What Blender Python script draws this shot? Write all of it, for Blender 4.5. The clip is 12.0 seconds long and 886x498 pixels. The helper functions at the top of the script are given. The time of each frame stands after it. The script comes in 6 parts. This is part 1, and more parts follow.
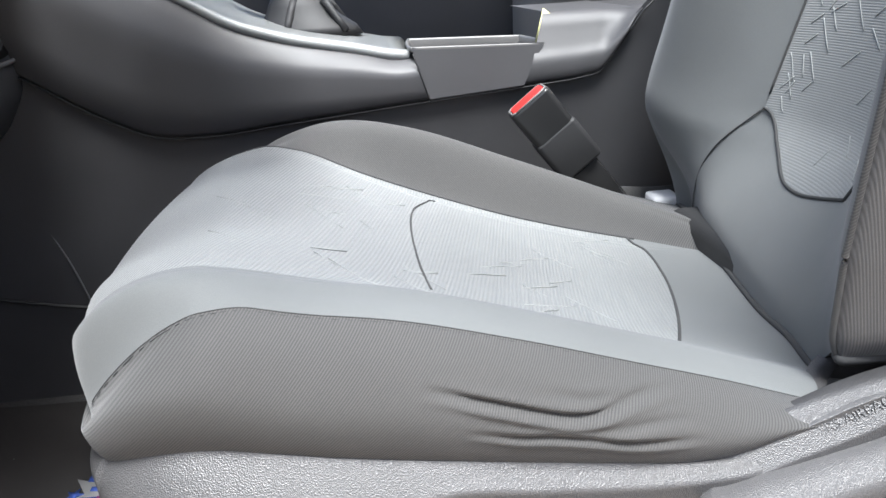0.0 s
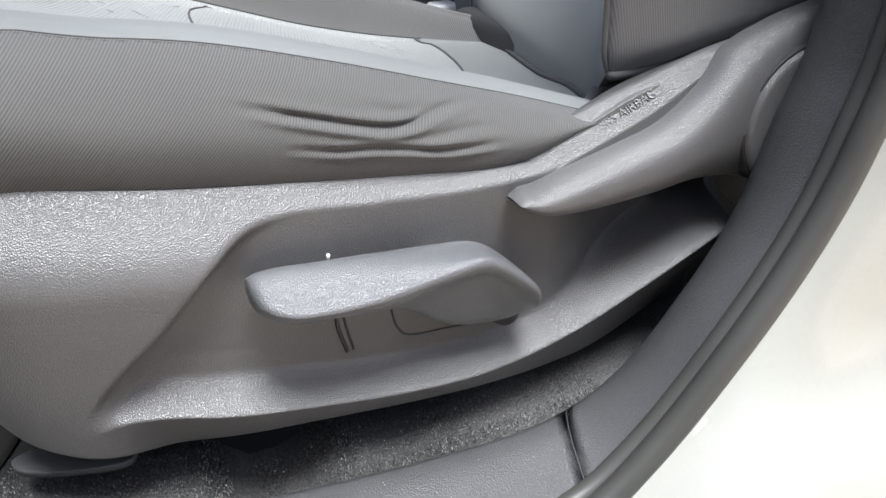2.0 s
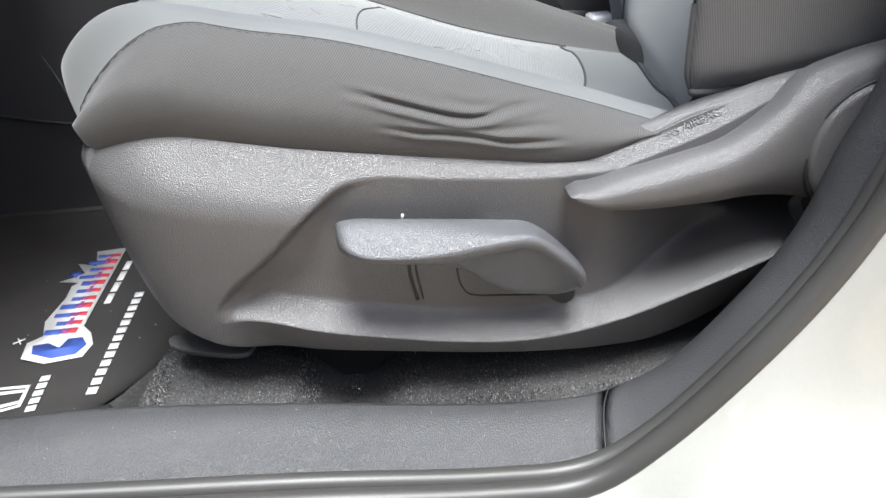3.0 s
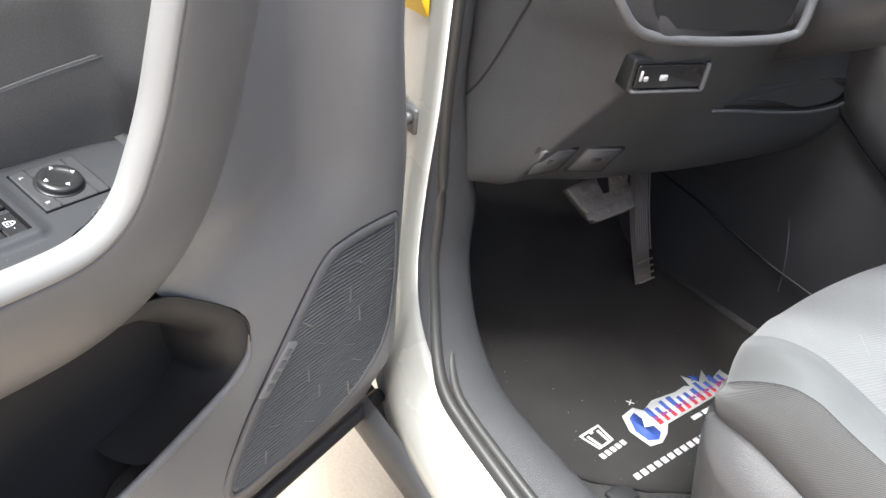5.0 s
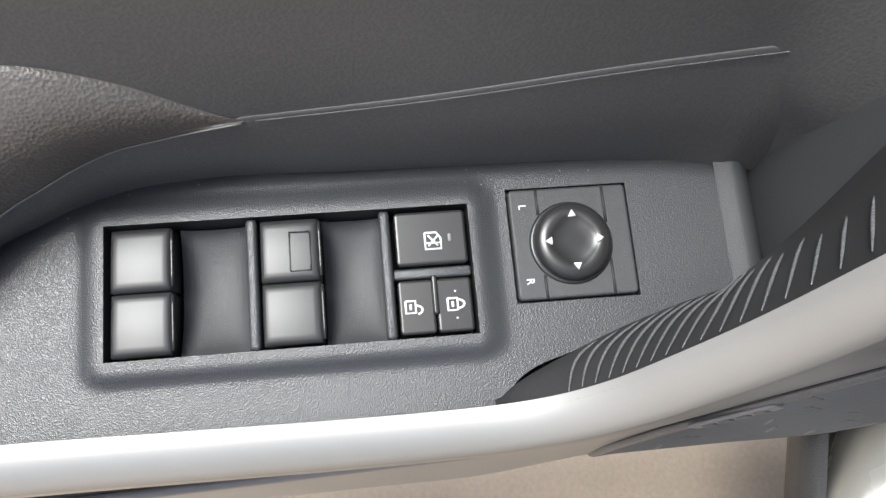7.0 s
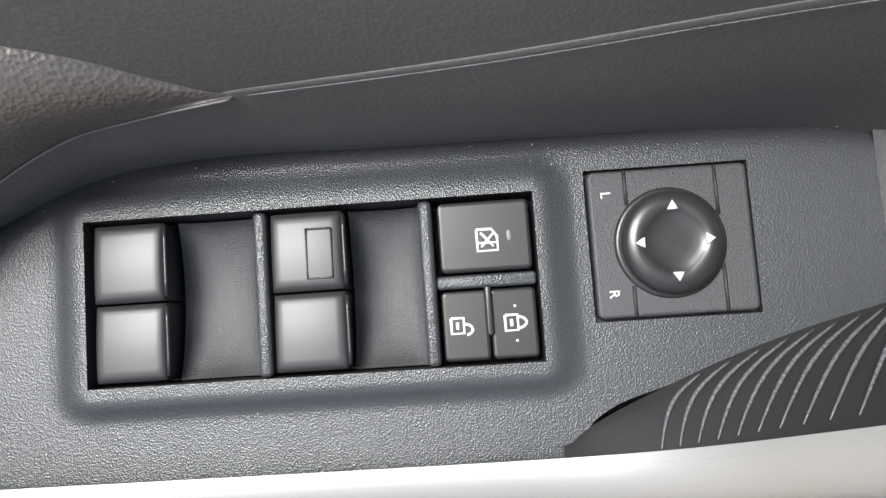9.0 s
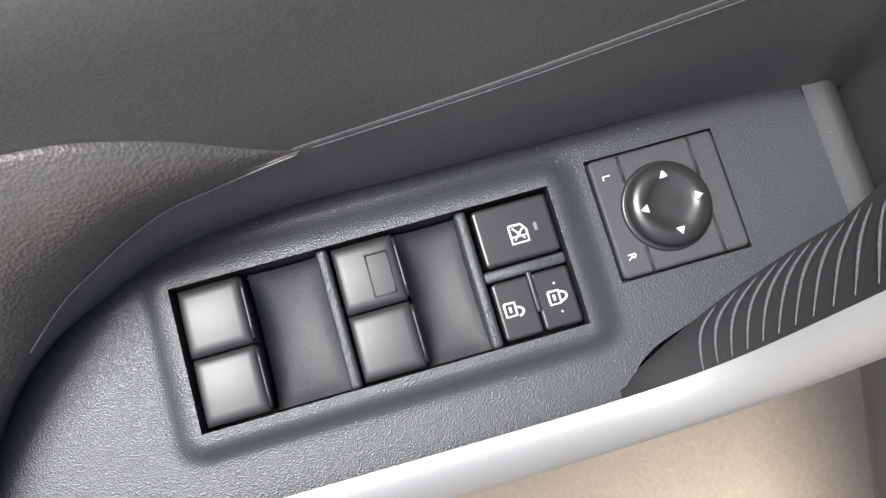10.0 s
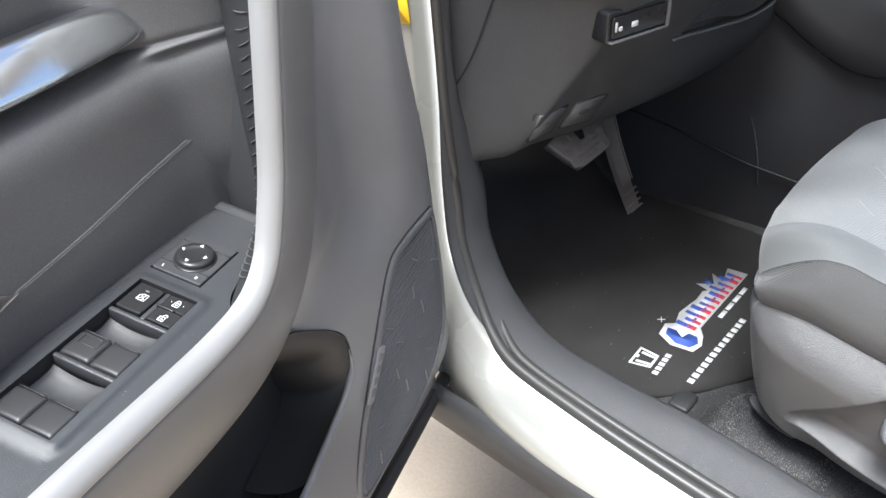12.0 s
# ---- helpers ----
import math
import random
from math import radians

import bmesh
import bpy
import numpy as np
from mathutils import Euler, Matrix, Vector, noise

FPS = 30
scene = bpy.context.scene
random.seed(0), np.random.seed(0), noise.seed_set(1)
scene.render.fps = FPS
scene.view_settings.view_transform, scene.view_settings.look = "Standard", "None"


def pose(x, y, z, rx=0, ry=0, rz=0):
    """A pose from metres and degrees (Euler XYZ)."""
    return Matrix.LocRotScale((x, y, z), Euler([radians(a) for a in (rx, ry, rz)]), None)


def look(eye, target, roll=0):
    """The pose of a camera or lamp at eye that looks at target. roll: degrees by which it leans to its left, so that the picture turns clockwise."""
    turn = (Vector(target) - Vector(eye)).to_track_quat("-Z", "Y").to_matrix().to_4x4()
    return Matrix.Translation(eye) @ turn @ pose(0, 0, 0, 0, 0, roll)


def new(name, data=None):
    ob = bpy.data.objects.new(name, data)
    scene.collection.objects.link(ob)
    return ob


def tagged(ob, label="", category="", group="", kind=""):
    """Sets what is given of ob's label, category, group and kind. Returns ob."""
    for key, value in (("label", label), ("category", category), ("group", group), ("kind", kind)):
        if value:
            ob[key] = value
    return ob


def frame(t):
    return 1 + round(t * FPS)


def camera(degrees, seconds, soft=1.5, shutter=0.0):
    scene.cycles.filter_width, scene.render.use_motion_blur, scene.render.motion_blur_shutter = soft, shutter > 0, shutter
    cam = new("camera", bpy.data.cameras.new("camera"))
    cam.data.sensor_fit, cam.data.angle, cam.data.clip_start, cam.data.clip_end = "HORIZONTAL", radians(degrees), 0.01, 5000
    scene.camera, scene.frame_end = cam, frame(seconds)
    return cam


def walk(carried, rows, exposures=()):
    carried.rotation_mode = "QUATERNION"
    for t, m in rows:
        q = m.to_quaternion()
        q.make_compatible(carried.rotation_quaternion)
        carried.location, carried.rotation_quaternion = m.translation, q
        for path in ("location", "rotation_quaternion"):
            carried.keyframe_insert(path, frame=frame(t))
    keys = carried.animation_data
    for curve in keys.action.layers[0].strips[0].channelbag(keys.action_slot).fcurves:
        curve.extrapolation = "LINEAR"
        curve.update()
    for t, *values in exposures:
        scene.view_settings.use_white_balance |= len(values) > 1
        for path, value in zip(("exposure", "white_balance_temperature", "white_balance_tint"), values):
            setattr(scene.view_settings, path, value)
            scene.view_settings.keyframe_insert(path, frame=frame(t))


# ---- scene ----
PATH = [
    (0, (0.19, -0.286, 0.901), (0.381, 1.565, 0.168), -3.0),
    (0.5, (0.168, -0.296, 0.872), (0.548, 1.498, 0.073), -3.9),
    (1, (0.167, -0.305, 0.845), (0.72, 1.405, -0.034), -4.3),
    (1.5, (0.167, -0.313, 0.825), (0.834, 1.314, -0.127), -3.6),
    (2, (0.164, -0.326, 0.817), (0.856, 1.262, -0.182), -2.5),
    (2.5, (0.158, -0.358, 0.826), (0.757, 1.255, -0.193), -1.2),
    (2.7, (0.178, -0.388, 0.826), (0.623, 1.297, -0.155), -2.1),
    (4.3, (0.33, -0.502, 1.052), (-0.582, 1.01, 0.113), 2.3),
    (4.5, (0.329, -0.512, 1.091), (-0.748, 0.881, 0.142), 3.0),
    (5, (0.266, -0.508, 1.17), (-1.027, 0.543, 0.063), 6.4),
    (5.5, (0.159, -0.511, 1.195), (-1.186, 0.174, -0.117), 10.8),
    (6, (0.075, -0.5, 1.189), (-1.215, -0.168, -0.303), 12.0),
    (6.5, (-0.007, -0.479, 1.181), (-1.099, -0.455, -0.494), 9.5),
    (7, (-0.051, -0.477, 1.158), (-0.903, -0.652, -0.643), 2.7),
    (7.5, (-0.079, -0.475, 1.132), (-0.745, -0.749, -0.734), -5.3),
    (7.7, (-0.09, -0.469, 1.127), (-0.676, -0.806, -0.755), -12.2),
    (9.3, (-0.095, -0.482, 1.119), (-0.679, -0.814, -0.765), -15.2),
    (9.5, (-0.094, -0.483, 1.126), (-0.676, -0.78, -0.764), -14.7),
    (10, (-0.069, -0.504, 1.147), (-0.793, -0.69, -0.707), -11.1),
    (10.5, (-0.031, -0.523, 1.164), (-0.959, -0.495, -0.607), -7.3),
    (11, (0.036, -0.549, 1.18), (-1.075, -0.22, -0.45), -6.5),
    (11.5, (0.126, -0.582, 1.193), (-1.099, 0.149, -0.209), -7.1),
    (12, (0.24, -0.615, 1.209), (-0.945, 0.514, 0.059), -7.0),
]
cam = camera(63.2, 12.0)
walk(cam, [(t, look(eye, target, roll)) for t, eye, target, roll in PATH], [(0, 1.55, 6050, 7), (1.0, 1.5, 6050, 7), (2.5, 1.48, 6100, 7), (4.5, 1.75, 6200, 7), (5.2, 1.75, 6200, 7), (6, 1.32, 6150, 7), (7.5, 1.04, 6250, 7), (9.5, 1.08, 6200, 7), (10.5, 1.2, 6100, 7), (12, 1.5, 6000, 7)])

# ---- world and light ----
world = bpy.data.worlds.new("sky")
scene.world = world
world.use_nodes = True
wn = world.node_tree.nodes
sky = wn.new("ShaderNodeTexSky")
sky.sky_type = "NISHITA"
sky.sun_disc = False
sky.sun_elevation = radians(71)
sky.sun_rotation = radians(143)
sky.air_density, sky.dust_density, sky.ozone_density = 1.0, 5.0, 0.8
wn["Background"].inputs["Strength"].default_value = 0.10
world.node_tree.links.new(sky.outputs["Color"], wn["Background"].inputs["Color"])
sun = new("sun", bpy.data.lights.new("sun", "SUN"))
sun.data.energy, sun.data.angle, sun.data.color = 3.1, radians(24), (1.0, 0.985, 0.96)
sun.matrix_world = look((0.12, -0.56, 2.0), (0, 0, 0))


# ---- materials ----
def material(name, colour, rough=0.5, metal=0.0, spread=0.12, big=6.0, grain=900.0, bump=0.0, depth=0.0004,
             cells=False, spec=0.5, coat=0.0, sheen=0.0, stretch=None, rough_spread=0.08):
    """A surface with stains at a large scale and grain at a small one."""
    m = bpy.data.materials.new(name)
    m.use_nodes = True
    n, l = m.node_tree.nodes, m.node_tree.links
    b = n["Principled BSDF"]
    b.inputs["Roughness"].default_value = rough
    b.inputs["Metallic"].default_value = metal
    b.inputs["Specular IOR Level"].default_value = spec
    b.inputs["Coat Weight"].default_value = coat
    b.inputs["Sheen Weight"].default_value = sheen
    co = n.new("ShaderNodeTexCoord")
    src = co.outputs["Object"]
    if stretch:
        mp = n.new("ShaderNodeMapping")
        mp.inputs["Scale"].default_value = stretch
        l.new(src, mp.inputs["Vector"])
        fine_src = mp.outputs["Vector"]
    else:
        fine_src = src
    large = n.new("ShaderNodeTexNoise")
    large.inputs["Scale"].default_value = big
    large.inputs["Detail"].default_value = 5
    l.new(src, large.inputs["Vector"])
    if cells:
        fine = n.new("ShaderNodeTexVoronoi")
        fine.inputs["Scale"].default_value = grain
        height = fine.outputs["Distance"]
    else:
        fine = n.new("ShaderNodeTexNoise")
        fine.inputs["Scale"].default_value = grain
        fine.inputs["Detail"].default_value = 3
        height = fine.outputs["Fac"]
    l.new(fine_src, fine.inputs["Vector"])
    ramp = n.new("ShaderNodeMapRange")
    ramp.inputs["From Min"].default_value, ramp.inputs["From Max"].default_value = 0.3, 0.7
    ramp.inputs["To Min"].default_value, ramp.inputs["To Max"].default_value = 1 - spread, 1 + spread
    l.new(large.outputs["Fac"], ramp.inputs["Value"])
    fr = n.new("ShaderNodeMapRange")
    fr.inputs["From Min"].default_value, fr.inputs["From Max"].default_value = 0.2, 0.8
    fr.inputs["To Min"].default_value, fr.inputs["To Max"].default_value = 1 - spread * 0.8, 1 + spread * 0.8
    l.new(height, fr.inputs["Value"])
    mul = n.new("ShaderNodeMath")
    mul.operation = "MULTIPLY"
    l.new(ramp.outputs["Result"], mul.inputs[0])
    l.new(fr.outputs["Result"], mul.inputs[1])
    sc = n.new("ShaderNodeVectorMath")
    sc.operation = "SCALE"
    sc.inputs[0].default_value = colour
    l.new(mul.outputs["Value"], sc.inputs["Scale"])
    l.new(sc.outputs["Vector"], b.inputs["Base Color"])
    rr = n.new("ShaderNodeMapRange")
    rr.inputs["From Min"].default_value, rr.inputs["From Max"].default_value = 0.3, 0.7
    rr.inputs["To Min"].default_value = max(0.02, rough - rough_spread)
    rr.inputs["To Max"].default_value = min(1, rough + rough_spread)
    l.new(large.outputs["Fac"], rr.inputs["Value"])
    l.new(rr.outputs["Result"], b.inputs["Roughness"])
    if bump:
        bp = n.new("ShaderNodeBump")
        bp.inputs["Strength"].default_value = bump
        bp.inputs["Distance"].default_value = depth
        l.new(height, bp.inputs["Height"])
        l.new(bp.outputs["Normal"], b.inputs["Normal"])
    return m


def ribbed(m, axis, pitch, strength, depth, turn=(0, 0, 0), mark=None, second=0.0):
    """Adds woven ribs of the given pitch along one axis to a material's relief, and scattered pale pick marks."""
    n, l = m.node_tree.nodes, m.node_tree.links
    b = n["Principled BSDF"]
    co = n.new("ShaderNodeTexCoord")
    mp = n.new("ShaderNodeMapping")
    mp.inputs["Rotation"].default_value = [radians(a) for a in turn]
    l.new(co.outputs["Object"], mp.inputs["Vector"])
    wv = n.new("ShaderNodeTexWave")
    wv.wave_type = "BANDS"
    wv.bands_direction = axis
    wv.inputs["Scale"].default_value = 0.314 / pitch
    wv.inputs["Distortion"].default_value = 0.35
    wv.inputs["Detail"].default_value = 1.0
    wv.inputs["Detail Scale"].default_value = 3.0
    l.new(mp.outputs["Vector"], wv.inputs["Vector"])
    bp = n.new("ShaderNodeBump")
    bp.inputs["Strength"].default_value = strength
    bp.inputs["Distance"].default_value = depth
    l.new(wv.outputs["Fac"], bp.inputs["Height"])
    if b.inputs["Normal"].is_linked:
        l.new(b.inputs["Normal"].links[0].from_socket, bp.inputs["Normal"])
    l.new(bp.outputs["Normal"], b.inputs["Normal"])
    old = b.inputs["Base Color"].links[0].from_socket
    mx = n.new("ShaderNodeMix")
    mx.data_type = "RGBA"
    mx.blend_type = "MULTIPLY"
    mr = n.new("ShaderNodeMapRange")
    mr.inputs["To Min"].default_value, mr.inputs["To Max"].default_value = 1 - second, 1 + second * 0.5
    l.new(wv.outputs["Fac"], mr.inputs["Value"])
    cb = n.new("ShaderNodeCombineColor")
    for k in range(3):
        l.new(mr.outputs["Result"], cb.inputs[k])
    mx.inputs["Factor"].default_value = 1.0
    l.new(old, mx.inputs["A"])
    l.new(cb.outputs["Color"], mx.inputs["B"])
    l.new(mx.outputs["Result"], b.inputs["Base Color"])
    return m


PLASTIC = material("grained_black_plastic", (0.122, 0.124, 0.130), 0.40, grain=900, bump=0.75, depth=0.0005, cells=True, rough_spread=0.05)
PLASTIC_FINE = material("fine_black_plastic", (0.145, 0.147, 0.152), 0.42, grain=2600, bump=0.35, depth=0.0002)
PLASTIC_PANEL = material("satin_black_plastic", (0.042, 0.044, 0.047), 0.30, grain=2300, bump=0.45, depth=0.00025, cells=True, rough_spread=0.04)
BUTTON = material("smooth_black_plastic", (0.022, 0.022, 0.0225), 0.27, grain=2500, bump=0.05, depth=0.0001, spread=0.05, rough_spread=0.05)
ROCKER = material("satin_black_plastic", (0.030, 0.030, 0.031), 0.40, grain=2500, bump=0.05, depth=0.0001, spread=0.05, rough_spread=0.05)
SHIELD = material("grained_grey_plastic", (0.096, 0.094, 0.095), 0.33, spec=0.6, grain=1350, bump=0.75, depth=0.0004, cells=True, spread=0.15, rough_spread=0.05)
LEVER = material("grained_lever_plastic", (0.096, 0.098, 0.104), 0.33, spec=0.6, grain=1350, bump=0.7, depth=0.0004, cells=True, spread=0.13)
LEATHER = material("grained_soft_trim", (0.100, 0.091, 0.084), 0.42, spec=0.5, grain=900, bump=0.55, depth=0.0004, cells=True, spread=0.08)
SOFT = material("smooth_soft_trim", (0.100, 0.099, 0.099), 0.48, grain=950, bump=0.18, depth=0.0004, cells=True)
FASCIA = material("grey_armrest_plastic", (0.160, 0.157, 0.154), 0.38, grain=1600, bump=0.3, depth=0.0003)
DARKGRAIN = material("dark_grained_plastic", (0.040, 0.041, 0.043), 0.42, grain=3200, bump=0.6, depth=0.0003)
DARKSTEEL = material("dark_worn_steel", (0.13, 0.13, 0.13), 0.5, metal=0.6, spread=0.3)
DOORTRIM = material("smooth_black_door_trim", (0.200, 0.200, 0.203), 0.36, grain=1500, bump=0.35, depth=0.0003)
DASH = material("grained_dark_dash_plastic", (0.140, 0.142, 0.147), 0.40, grain=900, bump=0.5, depth=0.0004, cells=True)
CONSOLE = material("smooth_dark_console_plastic", (0.066, 0.065, 0.068), 0.46, grain=1500, bump=0.3, depth=0.0003)
TUNNEL = material("dark_tunnel_carpet", (0.034, 0.034, 0.037), 0.95, grain=1200, bump=0.8, depth=0.001, spread=0.3)
LINT = material("grey_carpet_fibre", (0.34, 0.335, 0.33), 0.9, grain=900, spread=0.3, big=200)
_n, _l = LINT.node_tree.nodes, LINT.node_tree.links
_g, _p, _s = _n.new("ShaderNodeNewGeometry"), _n.new("ShaderNodeMath"), _n.new("ShaderNodeVectorMath")
_p.operation, _s.operation = "POWER", "SCALE"
_p.inputs[1].default_value = 2.4
_l.new(_g.outputs["Random Per Island"], _p.inputs[0])
_l.new(_n["Principled BSDF"].inputs["Base Color"].links[0].from_socket, _s.inputs[0])
_l.new(_p.outputs["Value"], _s.inputs["Scale"])
_l.new(_s.outputs["Vector"], _n["Principled BSDF"].inputs["Base Color"])
THREAD = material("pale_thread", (0.34, 0.35, 0.34), 0.9, spread=0.05)
SILVER = material("satin_silver_paint", (0.31, 0.306, 0.298), 0.5, metal=0.35, grain=3000, spread=0.04)
CHROME = material("chrome", (0.86, 0.87, 0.87), 0.19, metal=1.0, spread=0.03)
SEAL = material("dusty_rubber_seal", (0.048, 0.047, 0.045), 0.42, grain=1500, bump=0.3, depth=0.0003)
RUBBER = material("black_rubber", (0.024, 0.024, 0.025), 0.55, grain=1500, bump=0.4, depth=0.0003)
WHITE = material("white_car_paint", (0.325, 0.325, 0.30), 0.22, grain=300, spread=0.03, coat=0.6)
FABRIC = material("dark_grey_seat_fabric", (0.076, 0.074, 0.072), 0.85, grain=1400, bump=0.4, depth=0.0003, sheen=0.25)
FABRIC = ribbed(FABRIC, "X", 0.0013, 0.4, 0.0003, turn=(0, -45, 0), second=0.42)
FABRIC_BACK = material("dark_ribbed_seat_fabric", (0.125, 0.120, 0.118), 0.85, grain=1400, bump=0.4, depth=0.0003, sheen=0.25)
FABRIC_BACK = ribbed(FABRIC_BACK, "X", 0.0014, 0.4, 0.0003, turn=(0, 8, 0), second=0.30)
FABRIC_TOP = material("grey_bolster_fabric", (0.142, 0.148, 0.147), 0.85, grain=1600, bump=0.4, depth=0.0003, sheen=0.25)
INSERT = material("ribbed_grey_insert_fabric", (0.225, 0.232, 0.229), 0.9, grain=1300, bump=0.5, depth=0.0003, sheen=0.3)
INSERT = ribbed(INSERT, "X", 0.0028, 0.6, 0.0006, turn=(0, 0, 12), second=0.11)
INSERT_BACK = material("ribbed_grey_backrest_fabric", (0.225, 0.232, 0.229), 0.9, grain=1300, bump=0.5, depth=0.0003, sheen=0.3)
INSERT_BACK = ribbed(INSERT_BACK, "Z", 0.0021, 0.45, 0.0005, turn=(0, 0, 0), second=0.05)
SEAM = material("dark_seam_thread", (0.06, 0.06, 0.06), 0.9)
CARPET = material("speckled_black_carpet", (0.055, 0.054, 0.054), 1.0, grain=650, bump=1.0, depth=0.003, spread=0.8)
MAT = material("black_mat_pile", (0.029, 0.027, 0.026), 1.0, grain=1600, bump=0.9, depth=0.001, spread=0.35)
GROUND = material("tan_concrete", (0.44, 0.36, 0.275), 0.9, grain=140, bump=0.3, depth=0.002, big=3)
RED = material("red_plastic", (0.75, 0.03, 0.025), 0.35, spread=0.05)
PRINT = material("white_print", (0.75, 0.75, 0.75), 0.6, spread=0.03)
PRINT_RED = material("red_print", (0.55, 0.04, 0.06), 0.7, spread=0.05)
PRINT_BLUE = material("blue_print", (0.05, 0.10, 0.40), 0.7, spread=0.05)
PRINT_VIOLET = material("violet_print", (0.28, 0.06, 0.22), 0.7, spread=0.05)
YELLOW = material("yellow_label", (0.85, 0.55, 0.02), 0.5, spread=0.05)
PALE = material("pale_yellow_tag", (0.75, 0.72, 0.35), 0.6)
METAL = material("brushed_pedal_steel", (0.50, 0.45, 0.40), 0.45, metal=0.35, spread=0.2)
HEADLINER = material("grey_headliner", (0.60, 0.59, 0.57), 0.9)
WHEELGREY = material("grey_wheel_leather", (0.20, 0.212, 0.196), 0.42, grain=700, bump=0.5, cells=True)
DUSTY = material("dusty_console_trim", (0.33, 0.34, 0.335), 0.48, metal=0.2)


# ---- mesh helpers ----
def curve(points, n, closed=False):
    """n places along a smooth curve through the points."""
    p = np.array(points, float)
    k = len(p)
    if closed:
        q = np.vstack([p[-1], p, p[0], p[1]])
        t = np.linspace(0, k, n, endpoint=False)
    else:
        q = np.vstack([2 * p[0] - p[1], p, 2 * p[-1] - p[-2]])
        t = np.linspace(0, k - 1, n)
    i = np.minimum(t.astype(int), (k if closed else k - 1) - 1)
    f = (t - i)[:, None]
    a, b, c, d = q[i], q[i + 1], q[i + 2], q[i + 3]
    return 0.5 * (2 * b + (c - a) * f + (2 * a - 5 * b + 4 * c - d) * f ** 2 + (3 * b - a - 3 * c + d) * f ** 3)


def at(x, table):
    """A smooth value between the pairs of a table."""
    xs, ys = zip(*table)
    xs, ys = np.array(xs, float), np.array(ys, float)
    x = min(max(x, xs[0]), xs[-1])
    i = min(max(int(np.searchsorted(xs, x)) - 1, 0), len(xs) - 2)
    m = np.gradient(ys, xs)
    h = xs[i + 1] - xs[i]
    f = (x - xs[i]) / h
    return float((2 * f ** 3 - 3 * f ** 2 + 1) * ys[i] + (f ** 3 - 2 * f ** 2 + f) * h * m[i] + (3 * f ** 2 - 2 * f ** 3) * ys[i + 1] + (f ** 3 - f ** 2) * h * m[i + 1])


def step(a, b, x):
    f = min(max((x - a) / (b - a), 0.0), 1.0)
    return f * f * (3 - 2 * f)


def place(name, bm, mat, parent=None, label="", smooth=True, m=None):
    if m is not None:
        bm.transform(m)
    me = bpy.data.meshes.new(name)
    bm.normal_update()
    bm.to_mesh(me)
    bm.free()
    if mat:
        me.materials.append(mat)
    if smooth:
        me.polygons.foreach_set("use_smooth", [True] * len(me.polygons))
    ob = new(name, me)
    if parent:
        ob.parent = parent
    if label:
        ob["label"] = label
    return ob


def part(name, bm, mat, parent, label="", smooth=True, m=None):
    return place(name, bm, mat, parent, label, smooth, m)


def thing(name, label, category, m=None, group="", kind=""):
    ob = new(name)
    ob.empty_display_size = 0.05
    if m is not None:
        ob.matrix_world = m
    return tagged(ob, label, category, group, kind)


def sheet(rows, closed=False, caps=False, flip=False):
    """A surface through rows of places; closed: each row is a ring."""
    bm = bmesh.new()
    vs = [[bm.verts.new(p) for p in row] for row in rows]
    k = len(rows[0])
    for i in range(len(rows) - 1):
        for j in range(k if closed else k - 1):
            q = [vs[i][j], vs[i][(j + 1) % k], vs[i + 1][(j + 1) % k], vs[i + 1][j]]
            bm.faces.new(q[::-1] if flip else q)
    if caps:
        bm.faces.new(vs[0] if flip else vs[0][::-1])
        bm.faces.new(vs[-1][::-1] if flip else vs[-1])
    return bm


def sheet_where(rows, keep, flip=False):
    """The faces of a sheet whose middle passes the test."""
    bm = sheet(rows, flip=flip)
    bmesh.ops.delete(bm, geom=[f for f in bm.faces if not keep(f.calc_center_median())], context="FACES")
    return bm


def solid(bm, t):
    """Gives a sheet thickness."""
    bmesh.ops.solidify(bm, geom=bm.faces[:], thickness=t)
    return bm


def tube(points, r, sides=10, caps=True, flat=1.0, up=(0, 0, 1)):
    """A tube along a line. r: one radius or one for each place."""
    p = [Vector(q) for q in points]
    rs = [float(v) for v in r] if isinstance(r, (list, tuple, np.ndarray)) else [float(r)] * len(p)
    rows = []
    for i, q in enumerate(p):
        d = (p[min(i + 1, len(p) - 1)] - p[max(i - 1, 0)]).normalized()
        a = d.cross(Vector(up))
        a = a.normalized() if a.length > 1e-4 else d.orthogonal().normalized()
        b = d.cross(a)
        rows.append([q + rs[i] * (a * math.cos(s) + b * flat * math.sin(s)) for s in [2 * math.pi * k / sides for k in range(sides)]])
    return sheet(rows, closed=True, caps=caps)


def slab(outline, d0, d1, bevel=0.0, plan=None, segs=3, back=False):
    """A flat plate with that outline between two depths, its edges rounded; plan maps (a, b, depth) to a place."""
    bm = bmesh.new()
    lo = [bm.verts.new((a, b, d0)) for a, b in outline]
    hi = [bm.verts.new((a, b, d1)) for a, b in outline]
    k = len(outline)
    top = bm.faces.new(hi)
    bm.faces.new(lo[::-1])
    for i in range(k):
        bm.faces.new((lo[i], lo[(i + 1) % k], hi[(i + 1) % k], hi[i]))
    bmesh.ops.recalc_face_normals(bm, faces=bm.faces[:])
    if bevel:
        es = list(top.edges)
        if back:
            es += [e for e in bm.edges if all(v in lo for v in e.verts)]
        bmesh.ops.bevel(bm, geom=es, offset=bevel, segments=segs, profile=0.5, affect="EDGES", clamp_overlap=True)
    if plan:
        for v in bm.verts:
            v.co = plan(*v.co)
        bmesh.ops.recalc_face_normals(bm, faces=bm.faces[:])
    return bm


